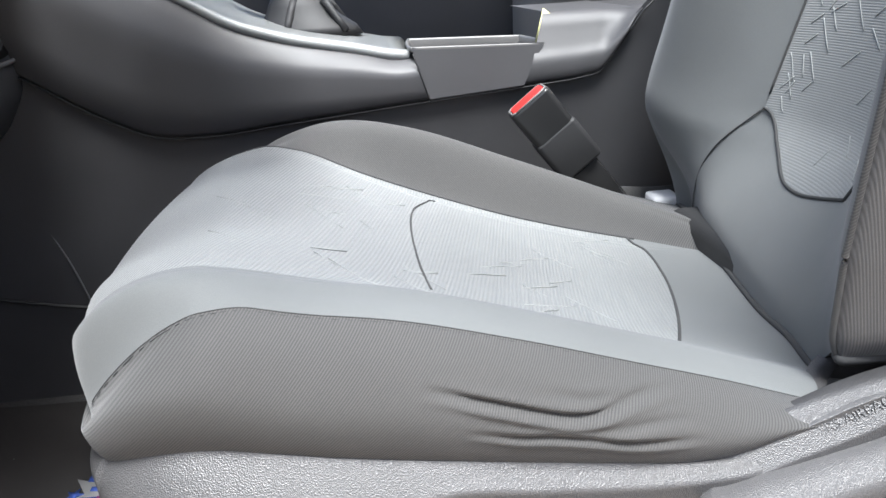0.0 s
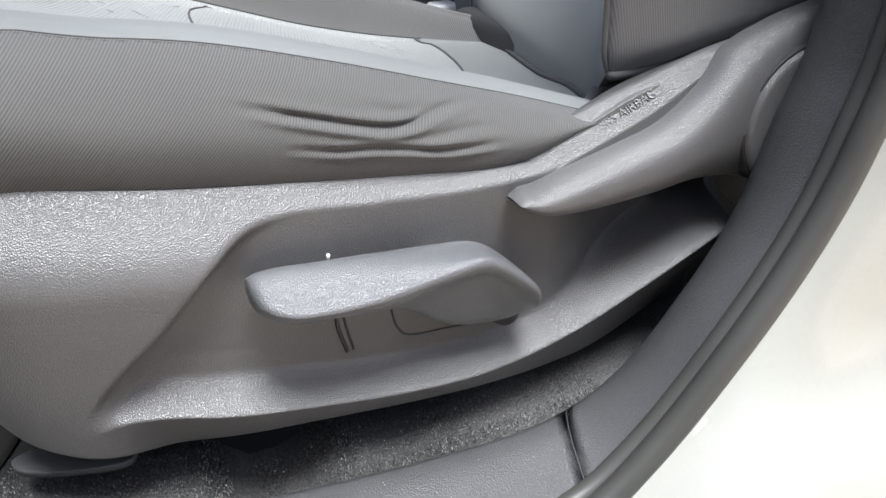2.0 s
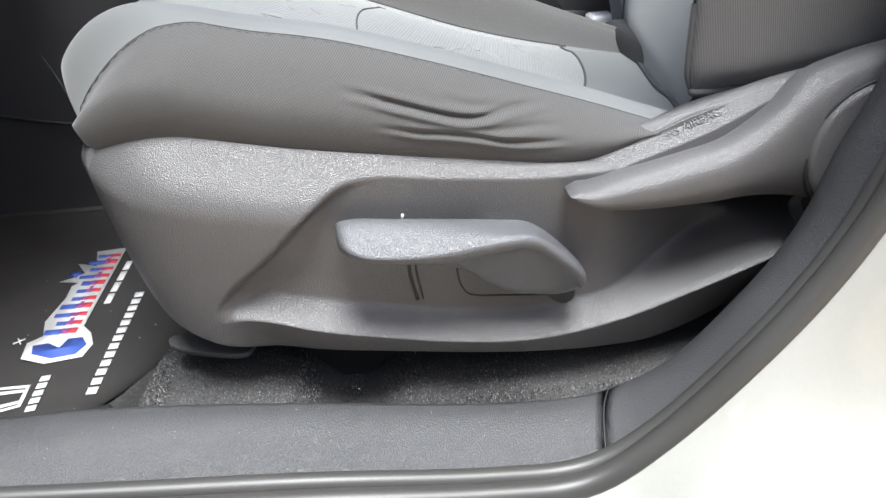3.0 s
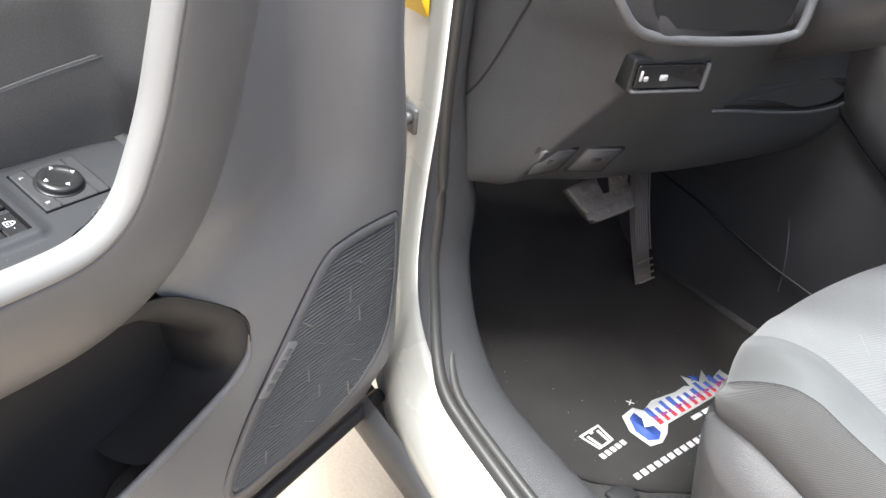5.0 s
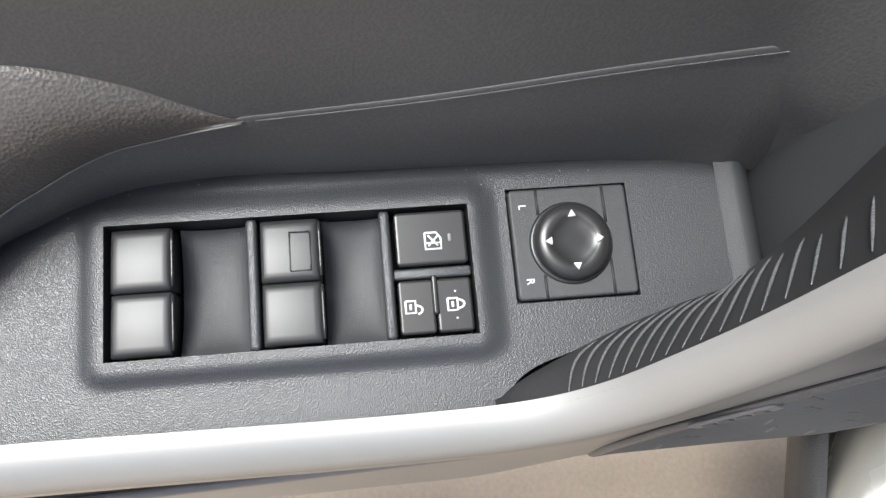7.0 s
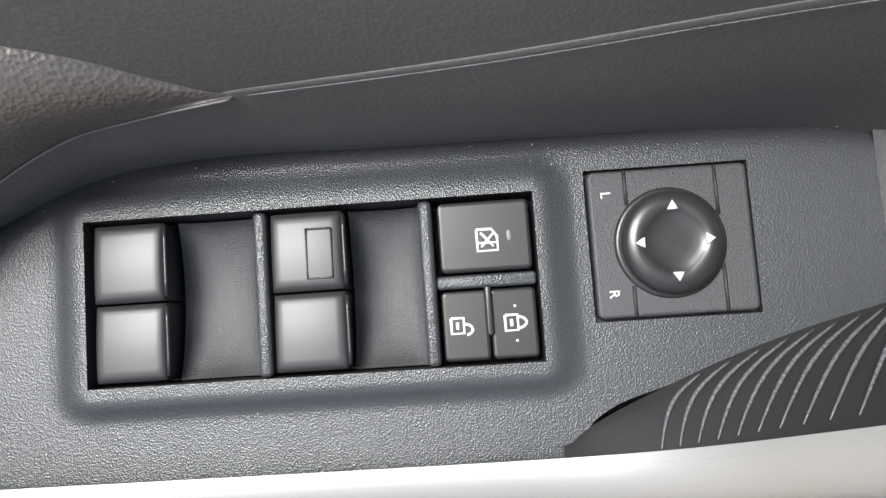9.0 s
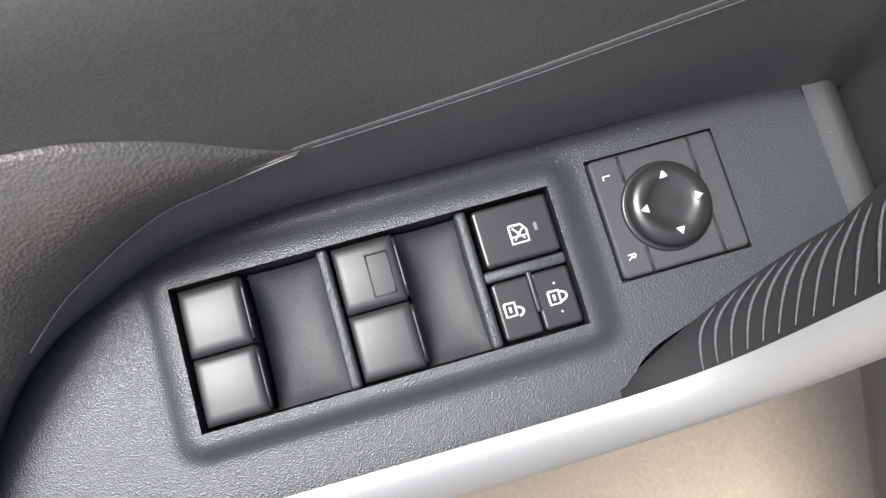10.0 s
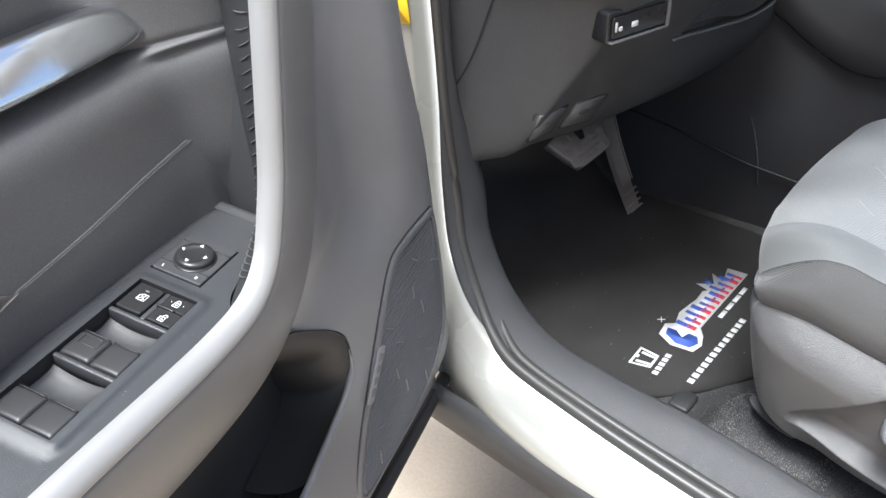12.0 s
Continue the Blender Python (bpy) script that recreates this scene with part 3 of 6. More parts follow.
def console():
    con = thing("center_console", "dark grey centre console with pale dusty upper edge", "console")
    low = [(-0.60, 1.0), (-0.30, 0.88), (-0.166, 0.812), (-0.10, 0.768), (-0.045, 0.740), (0.02, 0.735), (0.10, 0.742), (0.269, 0.757), (0.40, 0.768), (0.45, 0.7735), (0.471, 0.779), (0.487, 0.799), (0.506, 0.826), (0.518, 0.843), (0.60, 0.843)]
    top = [(-0.60, 1.1), (-0.20, 0.99), (-0.05, 0.912), (0.016, 0.874), (0.054, 0.852), (0.10, 0.836), (0.184, 0.818), (0.25, 0.806), (0.30, 0.812), (0.40, 0.822), (0.46, 0.842), (0.52, 0.87), (0.60, 0.90)]
    xs = np.linspace(-0.6, 0.90, 90)
    wall = [[(x, 0.548 + 0.01 * step(0.75, 0.45, z), z) for z in np.linspace(0.40, at(x, low) + 0.004, 14)] for x in xs]
    part("side_wall", sheet(wall), CONSOLE, con)
    part("carpet_edge", tube([(x, 0.5525, z) for x, z in curve([(-0.25, 0.745), (-0.221, 0.696), (-0.195, 0.662), (-0.174, 0.612), (-0.158, 0.553), (-0.150, 0.50)], 40)], 0.0011, 6), PLASTIC, con, "thin pale edge of the tunnel carpet")
    part("carpet_joint", tube([(x, 0.5515, z) for x, z in curve([(-0.50, 0.600), (-0.344, 0.576), (-0.257, 0.555), (-0.174, 0.537), (-0.10, 0.528), (0.1, 0.50)], 40)], 0.0022, 6), RUBBER, con)
    rows = []
    for x in np.linspace(-0.6, 0.269, 80):
        a, b = at(x, low), at(x, top)
        h, back = b - a, 0.016 * step(0.20, 0.269, x)
        rows.append([(x - back * f, y, a + h * f + e) for f, y, e in ((0.0, 0.552, 0), (0.0, 0.541, 0.001), (0.0, 0.537, 0.006), (0.3, 0.5365, 0), (0.55, 0.5365, 0), (0.66, 0.5375, 0), (0.74, 0.541, 0), (0.86, 0.549, 0), (0.97, 0.5575, 0), (1.0, 0.562, 0), (1.0, 0.572, 0.001))])
    part("upper_body", sheet(rows), CONSOLE, con, "smooth dark grey upper console body")
    # plain wall of the storage bin between two slanting joints, then the raised rear shoulder
    rows = []
    for f in np.linspace(0, 1, 24):
        row = []
        for v in np.linspace(0, 1, 10):
            x = (0.2695 - 0.017 * v) * (1 - f) + (0.379 + 0.026 * v) * f
            row.append((x, 0.5385 + 0.009 * v, at(x, low) + 0.002 + (0.8145 - 0.003 * f - at(x, low)) * v))
        rows.append(row)
    part("bin_wall", sheet(rows), CONSOLE, con, "smooth side wall of the storage bin")
    rows = []
    for f in np.linspace(0, 1, 44):
        row = []
        for v, y in [tuple(p) for p in curve([(0.0, 0.552), (0.02, 0.541), (0.10, 0.5375), (0.24, 0.5370), (0.36, 0.5390), (0.50, 0.5455), (0.70, 0.5530), (0.86, 0.5590), (0.97, 0.5670), (1.0, 0.5780), (1.0, 0.62), (0.985, 0.75)], 48)]:
            x = 0.379 + 0.138 * f
            row.append((x + 0.030 * min(v, 1.0) * (1 - f) ** 0.8, y + 0.004 * (1 - f) * v - (y - 0.552) * 0.7 * step(0.86, 1.0, f) * step(0.62, 0.58, y), at(x, low) + (0.845 - at(x, low)) * v))
        rows.append(row)
    part("rear_shoulder", sheet(rows), CONSOLE, con, "smooth grey shoulder rising behind the storage bin")
    part("lower_joint", tube([(x, 0.5405, at(x, low) - 0.001) for x in np.linspace(-0.2, 0.53, 60)], 0.0011, 6), RUBBER, con)
    part("lower_joint", tube([(x, 0.5455, at(x, low)) for x in np.linspace(0.47, 0.519, 24)], 0.0012, 6), RUBBER, con)
    part("panel_joint", tube([(0.2695 - 0.0165 * v, 0.5365 + 0.011 * max(0.0, v - 0.55), 0.757 + 0.053 * v) for v in np.linspace(0, 1, 12)], 0.0009, 6), RUBBER, con)
    edge = [(x, 0.560, at(x, top) + 0.001) for x in np.linspace(-0.15, 0.25, 40)]
    part("trim_strip", tube(edge, [0.0045 + 0.002 * step(-0.05, 0.1, p[0]) for p in edge], 8), DUSTY, con, "pale dusty metallic trim strip")
    # top deck and bin
    deck = [[(x, y, at(x, top) + 0.002 + 0.006 * math.sin(math.pi * (y - 0.56) / 0.24)) for y in np.linspace(0.562, 0.80, 12)] for x in np.linspace(-0.4, 0.252, 30)]
    part("deck", solid(sheet(deck, flip=True), 0.004), DUSTY, con, "pale grey metallic shifter surround")
    rim = curve([(0.250, 0.556), (0.256, 0.549), (0.268, 0.5475), (0.385, 0.5475), (0.400, 0.549), (0.407, 0.556), (0.410, 0.60), (0.402, 0.650), (0.390, 0.655), (0.27, 0.655), (0.256, 0.650), (0.250, 0.60)], 60, True)
    lip = lambda x, d=0.0: 0.8155 - 0.026 * (x - 0.25) - d
    mid = np.array([0.33, 0.602])
    well = [[(c[0], c[1], lip(c[0], d)) for c in [mid + (p - mid) * k for p in rim]] for k, d in ((1.0, 0.004), (1.012, 0.0), (1.0, -0.0016), (0.98, -0.0014), (0.965, 0.001), (0.955, 0.008), (0.93, 0.055), (0.88, 0.062), (0.30, 0.063))]
    part("bin", sheet(well, closed=True, caps=False), FASCIA, con, "grey storage bin with a thin rolled rim")
    part("bin_insert", box(0.272, 0.372, 0.632, 0.641, 0.765, 0.806, 0.003), BUTTON, con)
    part("armrest_body", slab([(0.50, 0.70), (0.90, 0.70), (0.90, 0.8415), (0.52, 0.8415), (0.50, 0.81)], 0.0, 0.24, 0.004, lambda a, b, d: (a, 0.5515 + d, b)), CONSOLE, con)
    tag = thing("paper_tag", "pale yellow paper tag stuck in the console", "tag")
    part("sheet", slab([(0.397, 0.812), (0.412, 0.812), (0.424, 0.838), (0.410, 0.849)], 0.0, 0.0012, plan=lambda a, b, d: (a, 0.556 + d + 0.35 * (b - 0.8), b)), PALE, tag)


console()


def shifter():
    s = thing("gear_selector", "black gear selector with leather gaiter on the console", "gear selector")
    part("gaiter", sheet([[(0.135 + r * 1.3 * math.cos(a) + lean, 0.675 + r * math.sin(a) * 0.9, z) for a in np.linspace(0, 2 * math.pi, 24, endpoint=False)]
                          for z, r, lean in ((0.826, 0.052, 0.0), (0.838, 0.047, -0.002), (0.850, 0.036, -0.006), (0.862, 0.030, -0.01), (0.880, 0.018, -0.016))], closed=True, caps=True), RUBBER, s, "creased black leather gaiter")
    part("stem", tube([(0.122, 0.675, 0.85), (0.112, 0.675, 0.89), (0.104, 0.675, 0.92)], [0.020, 0.016, 0.015], 14), BUTTON, s)
    part("collar", tube([(0.106, 0.675, 0.905), (0.104, 0.675, 0.912)], 0.0185, 16), CHROME, s, "thin chrome collar")
    for k in range(5):
        a = 0.6 + k * 1.2
        part("gaiter_fold", tube([(0.135 + r * 1.3 * math.cos(a + 2 * r), 0.675 + r * math.sin(a + 2 * r) * 0.9, z) for z, r in ((0.832, 0.050), (0.845, 0.041), (0.857, 0.033), (0.870, 0.024))], 0.005, 8), RUBBER, s)
    part("knob", sheet([[(0.10 + r * 1.45 * math.cos(a) + lean, 0.675 + r * math.sin(a), z) for a in np.linspace(0, 2 * math.pi, 20, endpoint=False)]
                        for z, r, lean in ((0.905, 0.016, 0.0), (0.915, 0.026, 0.0), (0.93, 0.031, -0.002), (0.945, 0.030, -0.006), (0.956, 0.022, -0.01), (0.96, 0.006, -0.01))], closed=True, caps=True), WHEELGREY, s)


shifter()


def far_seat():
    s = thing("passenger_seat", "dark grey cloth passenger seat beyond the console", "seat")
    part("cushion", box(0.05, 0.55, 0.83, 1.22, 0.48, 0.72, 0.06, 4), FABRIC, s)
    part("backrest", box(0.50, 0.68, 0.83, 1.22, 0.62, 1.2, 0.06, 4), FABRIC, s)


far_seat()


# ---- footwell things ----
def pedals():
    brake = thing("brake_pedal", "worn metal brake pedal with raised studs", "pedal")
    m = Matrix(((0, -0.75, 0.66, -0.405), (1, 0, 0, 0.370), (0.03, 0.66, 0.75, 0.597), (0, 0, 0, 1)))
    pad = part("pad", slab([tuple(p) for p in curve([(-0.064, 0.034), (0.0, 0.036), (0.060, 0.034), (0.064, 0.020), (0.056, -0.028), (0.044, -0.036), (0.0, -0.037), (-0.036, -0.036), (-0.048, -0.026), (-0.068, 0.022)], 36, True)], -0.008, 0.006, 0.004), METAL, brake, m=m)
    for i in range(5):
        for j in range(3):
            part("stud", slab(rounded(-0.050 + i * 0.024 + j * 0.005 - 0.008, -0.050 + i * 0.024 + j * 0.005 + 0.008, -0.024 + j * 0.022 - 0.006, -0.024 + j * 0.022 + 0.006, 0.003), 0.005, 0.0085, 0.0015), METAL, pad, m=m)
    part("arm", tube([(-0.41, 0.375, 0.60), (-0.46, 0.38, 0.70), (-0.50, 0.38, 0.85)], 0.010, 8), RUBBER, brake)
    gas = thing("accelerator_pedal", "long worn metal accelerator pedal with ribs", "pedal")
    g = [[(-0.445 + 0.10 * f ** 1.4, 0.502 - 0.030 * f + s * (0.026 - 0.004 * f), 0.640 - 0.225 * f) for s in (-1, -0.7, 0, 0.7, 1)] for f in np.linspace(0, 1, 24)]
    part("pad", solid(sheet(g, flip=False), 0.012), METAL, gas)
    for k in range(7):
        y = -0.018 + k * 0.006
        part("rib", tube([(-0.440 + 0.10 * f ** 1.4 + 0.004, 0.502 - 0.030 * f + y, 0.642 - 0.225 * f) for f in np.linspace(0.05, 0.75, 14)], 0.0012, 5), METAL, gas)
    for k in range(4):
        f = 0.82 + k * 0.045
        part("rib", tube([(-0.440 + 0.10 * f ** 1.4 + 0.004, 0.502 - 0.030 * f + s, 0.642 - 0.225 * f) for s in np.linspace(-0.02, 0.02, 5)], 0.002, 5), METAL, gas)
    part("arm", tube([(-0.455, 0.502, 0.63), (-0.50, 0.505, 0.72), (-0.54, 0.505, 0.85)], 0.009, 8), RUBBER, gas)


pedals()


def floor_mat():
    mat = thing("floor_mat", "black carpet floor mat with printed emblem and bars", "floor mat")
    out = curve([(-0.48, 0.04), (-0.36, 0.04), (-0.22, 0.035), (-0.12, 0.045), (-0.085, 0.06), (-0.055, 0.09), (-0.02, 0.13), (0.02, 0.20), (0.035, 0.30), (0.03, 0.42), (-0.05, 0.51), (-0.25, 0.53), (-0.45, 0.535), (-0.60, 0.52), (-0.64, 0.30), (-0.60, 0.07)], 110, True)

    def up(a, b, d):
        return (a, b, 0.4145 + d + 0.34 * step(-0.42, -0.70, a) + 0.0015 * noise.noise((a * 25, b * 25, 3)))
    bm = bmesh.new()
    n = len(out)
    c = np.array([-0.27, 0.28])
    rings = [[bm.verts.new(up(*(c + (p - c) * f), 0.0 if f > 0.999 else 0.006)) for p in out] for f in (1.0, 0.997, 0.93, 0.86, 0.78, 0.7, 0.6, 0.5, 0.4, 0.3, 0.2, 0.1)]
    for r, s in zip(rings, rings[1:]):
        for i in range(n):
            bm.faces.new((r[i], r[(i + 1) % n], s[(i + 1) % n], s[i]))
    bm.faces.new(rings[-1])
    part("carpet_sheet", bm, MAT, mat)
    # printed emblem: frame with two uprights, and bars for the lines of print
    z = 0.4215
    e = Matrix(((1.0, -0.05, 0, -0.121), (0.12, 1.0, 0, 0.122), (0, 0, 1, z), (0, 0, 0, 1)))

    def flat(pts, mat_, h=0.0006, name="print_bar", base=e):
        return part(name, slab(pts, 0, h), mat_, mat, m=base)
    # axes: a = towards the rear, b = towards the tunnel
    for pts in ([(-0.020, -0.020), (-0.020, 0.020), (-0.0165, 0.0175), (-0.0165, -0.0175)], [(0.012, -0.015), (0.012, 0.015), (0.0085, 0.012), (0.0085, -0.012)],
                [(-0.020, -0.020), (-0.0165, -0.0165), (0.010, -0.0115), (0.012, -0.015)], [(-0.020, 0.020), (-0.0165, 0.0165), (0.010, 0.0115), (0.012, 0.015)]):
        flat(pts, PRINT, name="emblem_edge")
    for pts in ([(-0.013, -0.0125), (-0.013, -0.008), (0.008, -0.006), (0.008, -0.010)], [(-0.013, 0.0125), (-0.013, 0.008), (0.008, 0.006), (0.008, 0.010)], [(-0.016, -0.003), (-0.016, 0.003), (-0.013, 0.003), (-0.013, -0.003)]):
        flat(pts, PRINT, name="emblem_bar")
    for k in range(5):
        flat([(0.018, -0.024 + k * 0.0105), (0.018, -0.0165 + k * 0.0105), (0.0265, -0.0165 + k * 0.0105), (0.0265, -0.024 + k * 0.0105)], PRINT)
    # banner with a star, in pale edge, red and blue
    s = Matrix(((1.0, 0.02, 0, -0.103), (0.0, 1.0, 0, 0.27), (0, 0, 1, z), (0, 0, 0, 1)))
    edge = [(0.030, -0.095), (-0.004, -0.100), (-0.030, -0.088), (-0.034, -0.062), (-0.022, -0.052), (-0.030, -0.025), (-0.024, 0.02), (-0.026, 0.045), (-0.020, 0.052), (-0.044, 0.058), (-0.020, 0.072), (-0.036, 0.098), (-0.012, 0.088), (-0.022, 0.125), (0.012, 0.128), (0.014, -0.04), (0.026, -0.055), (0.034, -0.075)]
    flat(edge, PRINT, 0.0006, "banner", s)
    flat([(0.022, -0.090), (0.0, -0.093), (-0.022, -0.082), (-0.026, -0.068), (-0.012, -0.066), (0.002, -0.076), (0.006, -0.062), (0.020, -0.062), (0.028, -0.075)], PRINT_BLUE, 0.0011, "banner_bar", s)
    for k in range(11):
        b = -0.052 + k * 0.0158
        tall = 0.007 if k in (0, 2, 3, 7, 9) else 0.0
        w = 0.0078 if k % 3 else 0.0098
        for h0, h1, ink in ((-0.016 - tall, -0.006, PRINT_BLUE), (-0.0058, 0.001, PRINT_VIOLET), (0.0012, 0.010, PRINT_RED)):
            flat([(h1, b), (h0, b + 0.0012), (h0, b + w), (h1, b + w - 0.0008)], ink, 0.0011, "banner_bar", s)
        if k % 2:
            flat([(-0.004, b + w), (-0.004, b + 0.0135), (0.0, b + 0.0135), (0.0, b + w)], PRINT_VIOLET, 0.0010, "banner_bar", s)
    star = [(-0.030 + (0.010 if k % 2 == 0 else 0.004) * math.cos(k * math.pi / 5), 0.072 + (0.010 if k % 2 == 0 else 0.004) * math.sin(k * math.pi / 5)) for k in range(10)]
    flat(star, PRINT_BLUE, 0.0012, "star", s)
    # lower lines of print
    for k in range(4):
        flat([(0.022, 0.0 + k * 0.024), (0.022, 0.020 + k * 0.024), (0.029, 0.020 + k * 0.024), (0.029, 0.0 + k * 0.024)], PRINT, base=s)
    for k in range(13):
        b = -0.155 + k * 0.0135
        flat([(0.052, b), (0.0515, b + 0.0095), (0.061, b + 0.0095), (0.061, b)], PRINT, base=s)
    for a in (0.6, 2.1):
        part("print_mark", tube([(-0.148 + 0.006 * f * math.cos(a), 0.214 + 0.006 * f * math.sin(a), 0.4215) for f in (-1, 0, 1)], 0.0007, 5), PRINT, mat)
    tagged(place("mat_clip", box(-0.058, -0.028, 0.066, 0.104, 0.408, 0.4185, 0.004), RUBBER), "black plastic mat retaining clip on the carpet", "clip")


floor_mat()
# ---- driver's seat ----
RIDGE = [(0.00, 0.708), (0.02, 0.738), (0.045, 0.7555), (0.07, 0.7605), (0.10, 0.757), (0.14, 0.749), (0.20, 0.738), (0.262, 0.720), (0.328, 0.698), (0.37, 0.684), (0.45, 0.655), (0.53, 0.63)]
VALLEY = [(0.00, 0.692), (0.006, 0.708), (0.02, 0.722), (0.045, 0.733), (0.08, 0.740), (0.12, 0.734), (0.19, 0.708), (0.259, 0.685), (0.35, 0.655), (0.444, 0.636), (0.53, 0.632), (0.60, 0.63)]
INNER_RIDGE = [(0.00, 0.684), (0.02, 0.702), (0.05, 0.721), (0.118, 0.745), (0.178, 0.753), (0.236, 0.745), (0.343, 0.707), (0.40, 0.686), (0.45, 0.668), (0.495, 0.655), (0.54, 0.645), (0.60, 0.63)]
HEM = [(0.0, 0.664), (0.02, 0.676), (0.05, 0.686), (0.072, 0.684), (0.12, 0.676), (0.174, 0.666), (0.302, 0.646), (0.35, 0.641), (0.378, 0.645), (0.413, 0.660), (0.45, 0.665), (0.53, 0.66)]
INNER_SEAM = [(0.0, 0.425), (0.12, 0.437), (0.259, 0.400), (0.38, 0.385), (0.444, 0.366), (0.53, 0.30)]


WRINKLES = (([(0.205, 0.7095), (0.2165, 0.7063), (0.231, 0.7012), (0.249, 0.6952), (0.265, 0.690), (0.281, 0.6857), (0.295, 0.6847), (0.312, 0.6866), (0.330, 0.6878), (0.350, 0.6890)], 0.0032, 0.0019),
            ([(0.262, 0.698), (0.275, 0.6961), (0.291, 0.6911), (0.305, 0.6899), (0.323, 0.6918), (0.340, 0.694)], 0.0013, 0.0020),
            ([(0.225, 0.686), (0.2385, 0.6832), (0.254, 0.6795), (0.271, 0.6772), (0.291, 0.673), (0.312, 0.668), (0.330, 0.6661), (0.356, 0.6648)], 0.0019, 0.0017),
            ([(0.285, 0.6775), (0.2945, 0.6766), (0.312, 0.676), (0.330, 0.6757), (0.352, 0.6740)], 0.0013, 0.0018))


def crease(x, z):
    """Wrinkles pulled into the side cloth."""
    d = 0.0
    for line, depth, wide in WRINKLES:
        x0, x1 = line[0][0], line[-1][0]
        if x0 < x < x1:
            e = min((x - x0) / 0.03, (x1 - x) / 0.03, 1.0)
            g = (z - at(x, line)) / wide
            d += depth * e * (math.exp(-g * g) - 0.7 * math.exp(-(g + 2.1) ** 2) - 0.4 * math.exp(-(g - 2.1) ** 2))
    return d


def cushion_row(x):
    nose = max(0.0, 1 - x / 0.055)
    y0 = 0.012 + 0.022 * nose ** 2
    zh, zr, zv, zi = at(x, HEM), at(x, RIDGE), at(x, VALLEY), at(x, INNER_RIDGE)
    ys = at(x, INNER_SEAM)
    fr = step(0.0, 0.05, x)
    mid = zh + (zr - zh) * 0.5
    bulge = 0.010 * fr * step(0.5, 0.3, x)
    stitch = zr - 0.003 - 0.045 * max(0.0, 1 - max(x, 0.03) / 0.12) ** 1.5
    keys = [(y0 + 0.02, zh - 0.03), (y0 + 0.010, zh - 0.012), (y0 + 0.005, zh), (y0 - bulge * 0.3, zh + (mid - zh) * 0.5), (y0 - bulge * 0.3, mid), (y0 + 0.010, mid + (stitch - mid) * 0.62), (y0 + 0.028, stitch),
            (y0 + 0.046, zr), (y0 + 0.064, zr - 0.0005), (y0 + 0.085, zr * 0.75 + zv * 0.25 - 0.002), (y0 + 0.12, zv + 0.010), (0.19, zv + 0.003), (0.26, zv + 0.002), (0.33, zv + 0.001), (ys - 0.025, zv), (ys, zv + 0.001),
            (ys + 0.03, zi - 0.003), (ys + 0.055, zi), (0.495, zi - 0.018), (0.513, zi - 0.05), (0.515, zh - 0.02), (0.50, zh - 0.05)]
    return keys


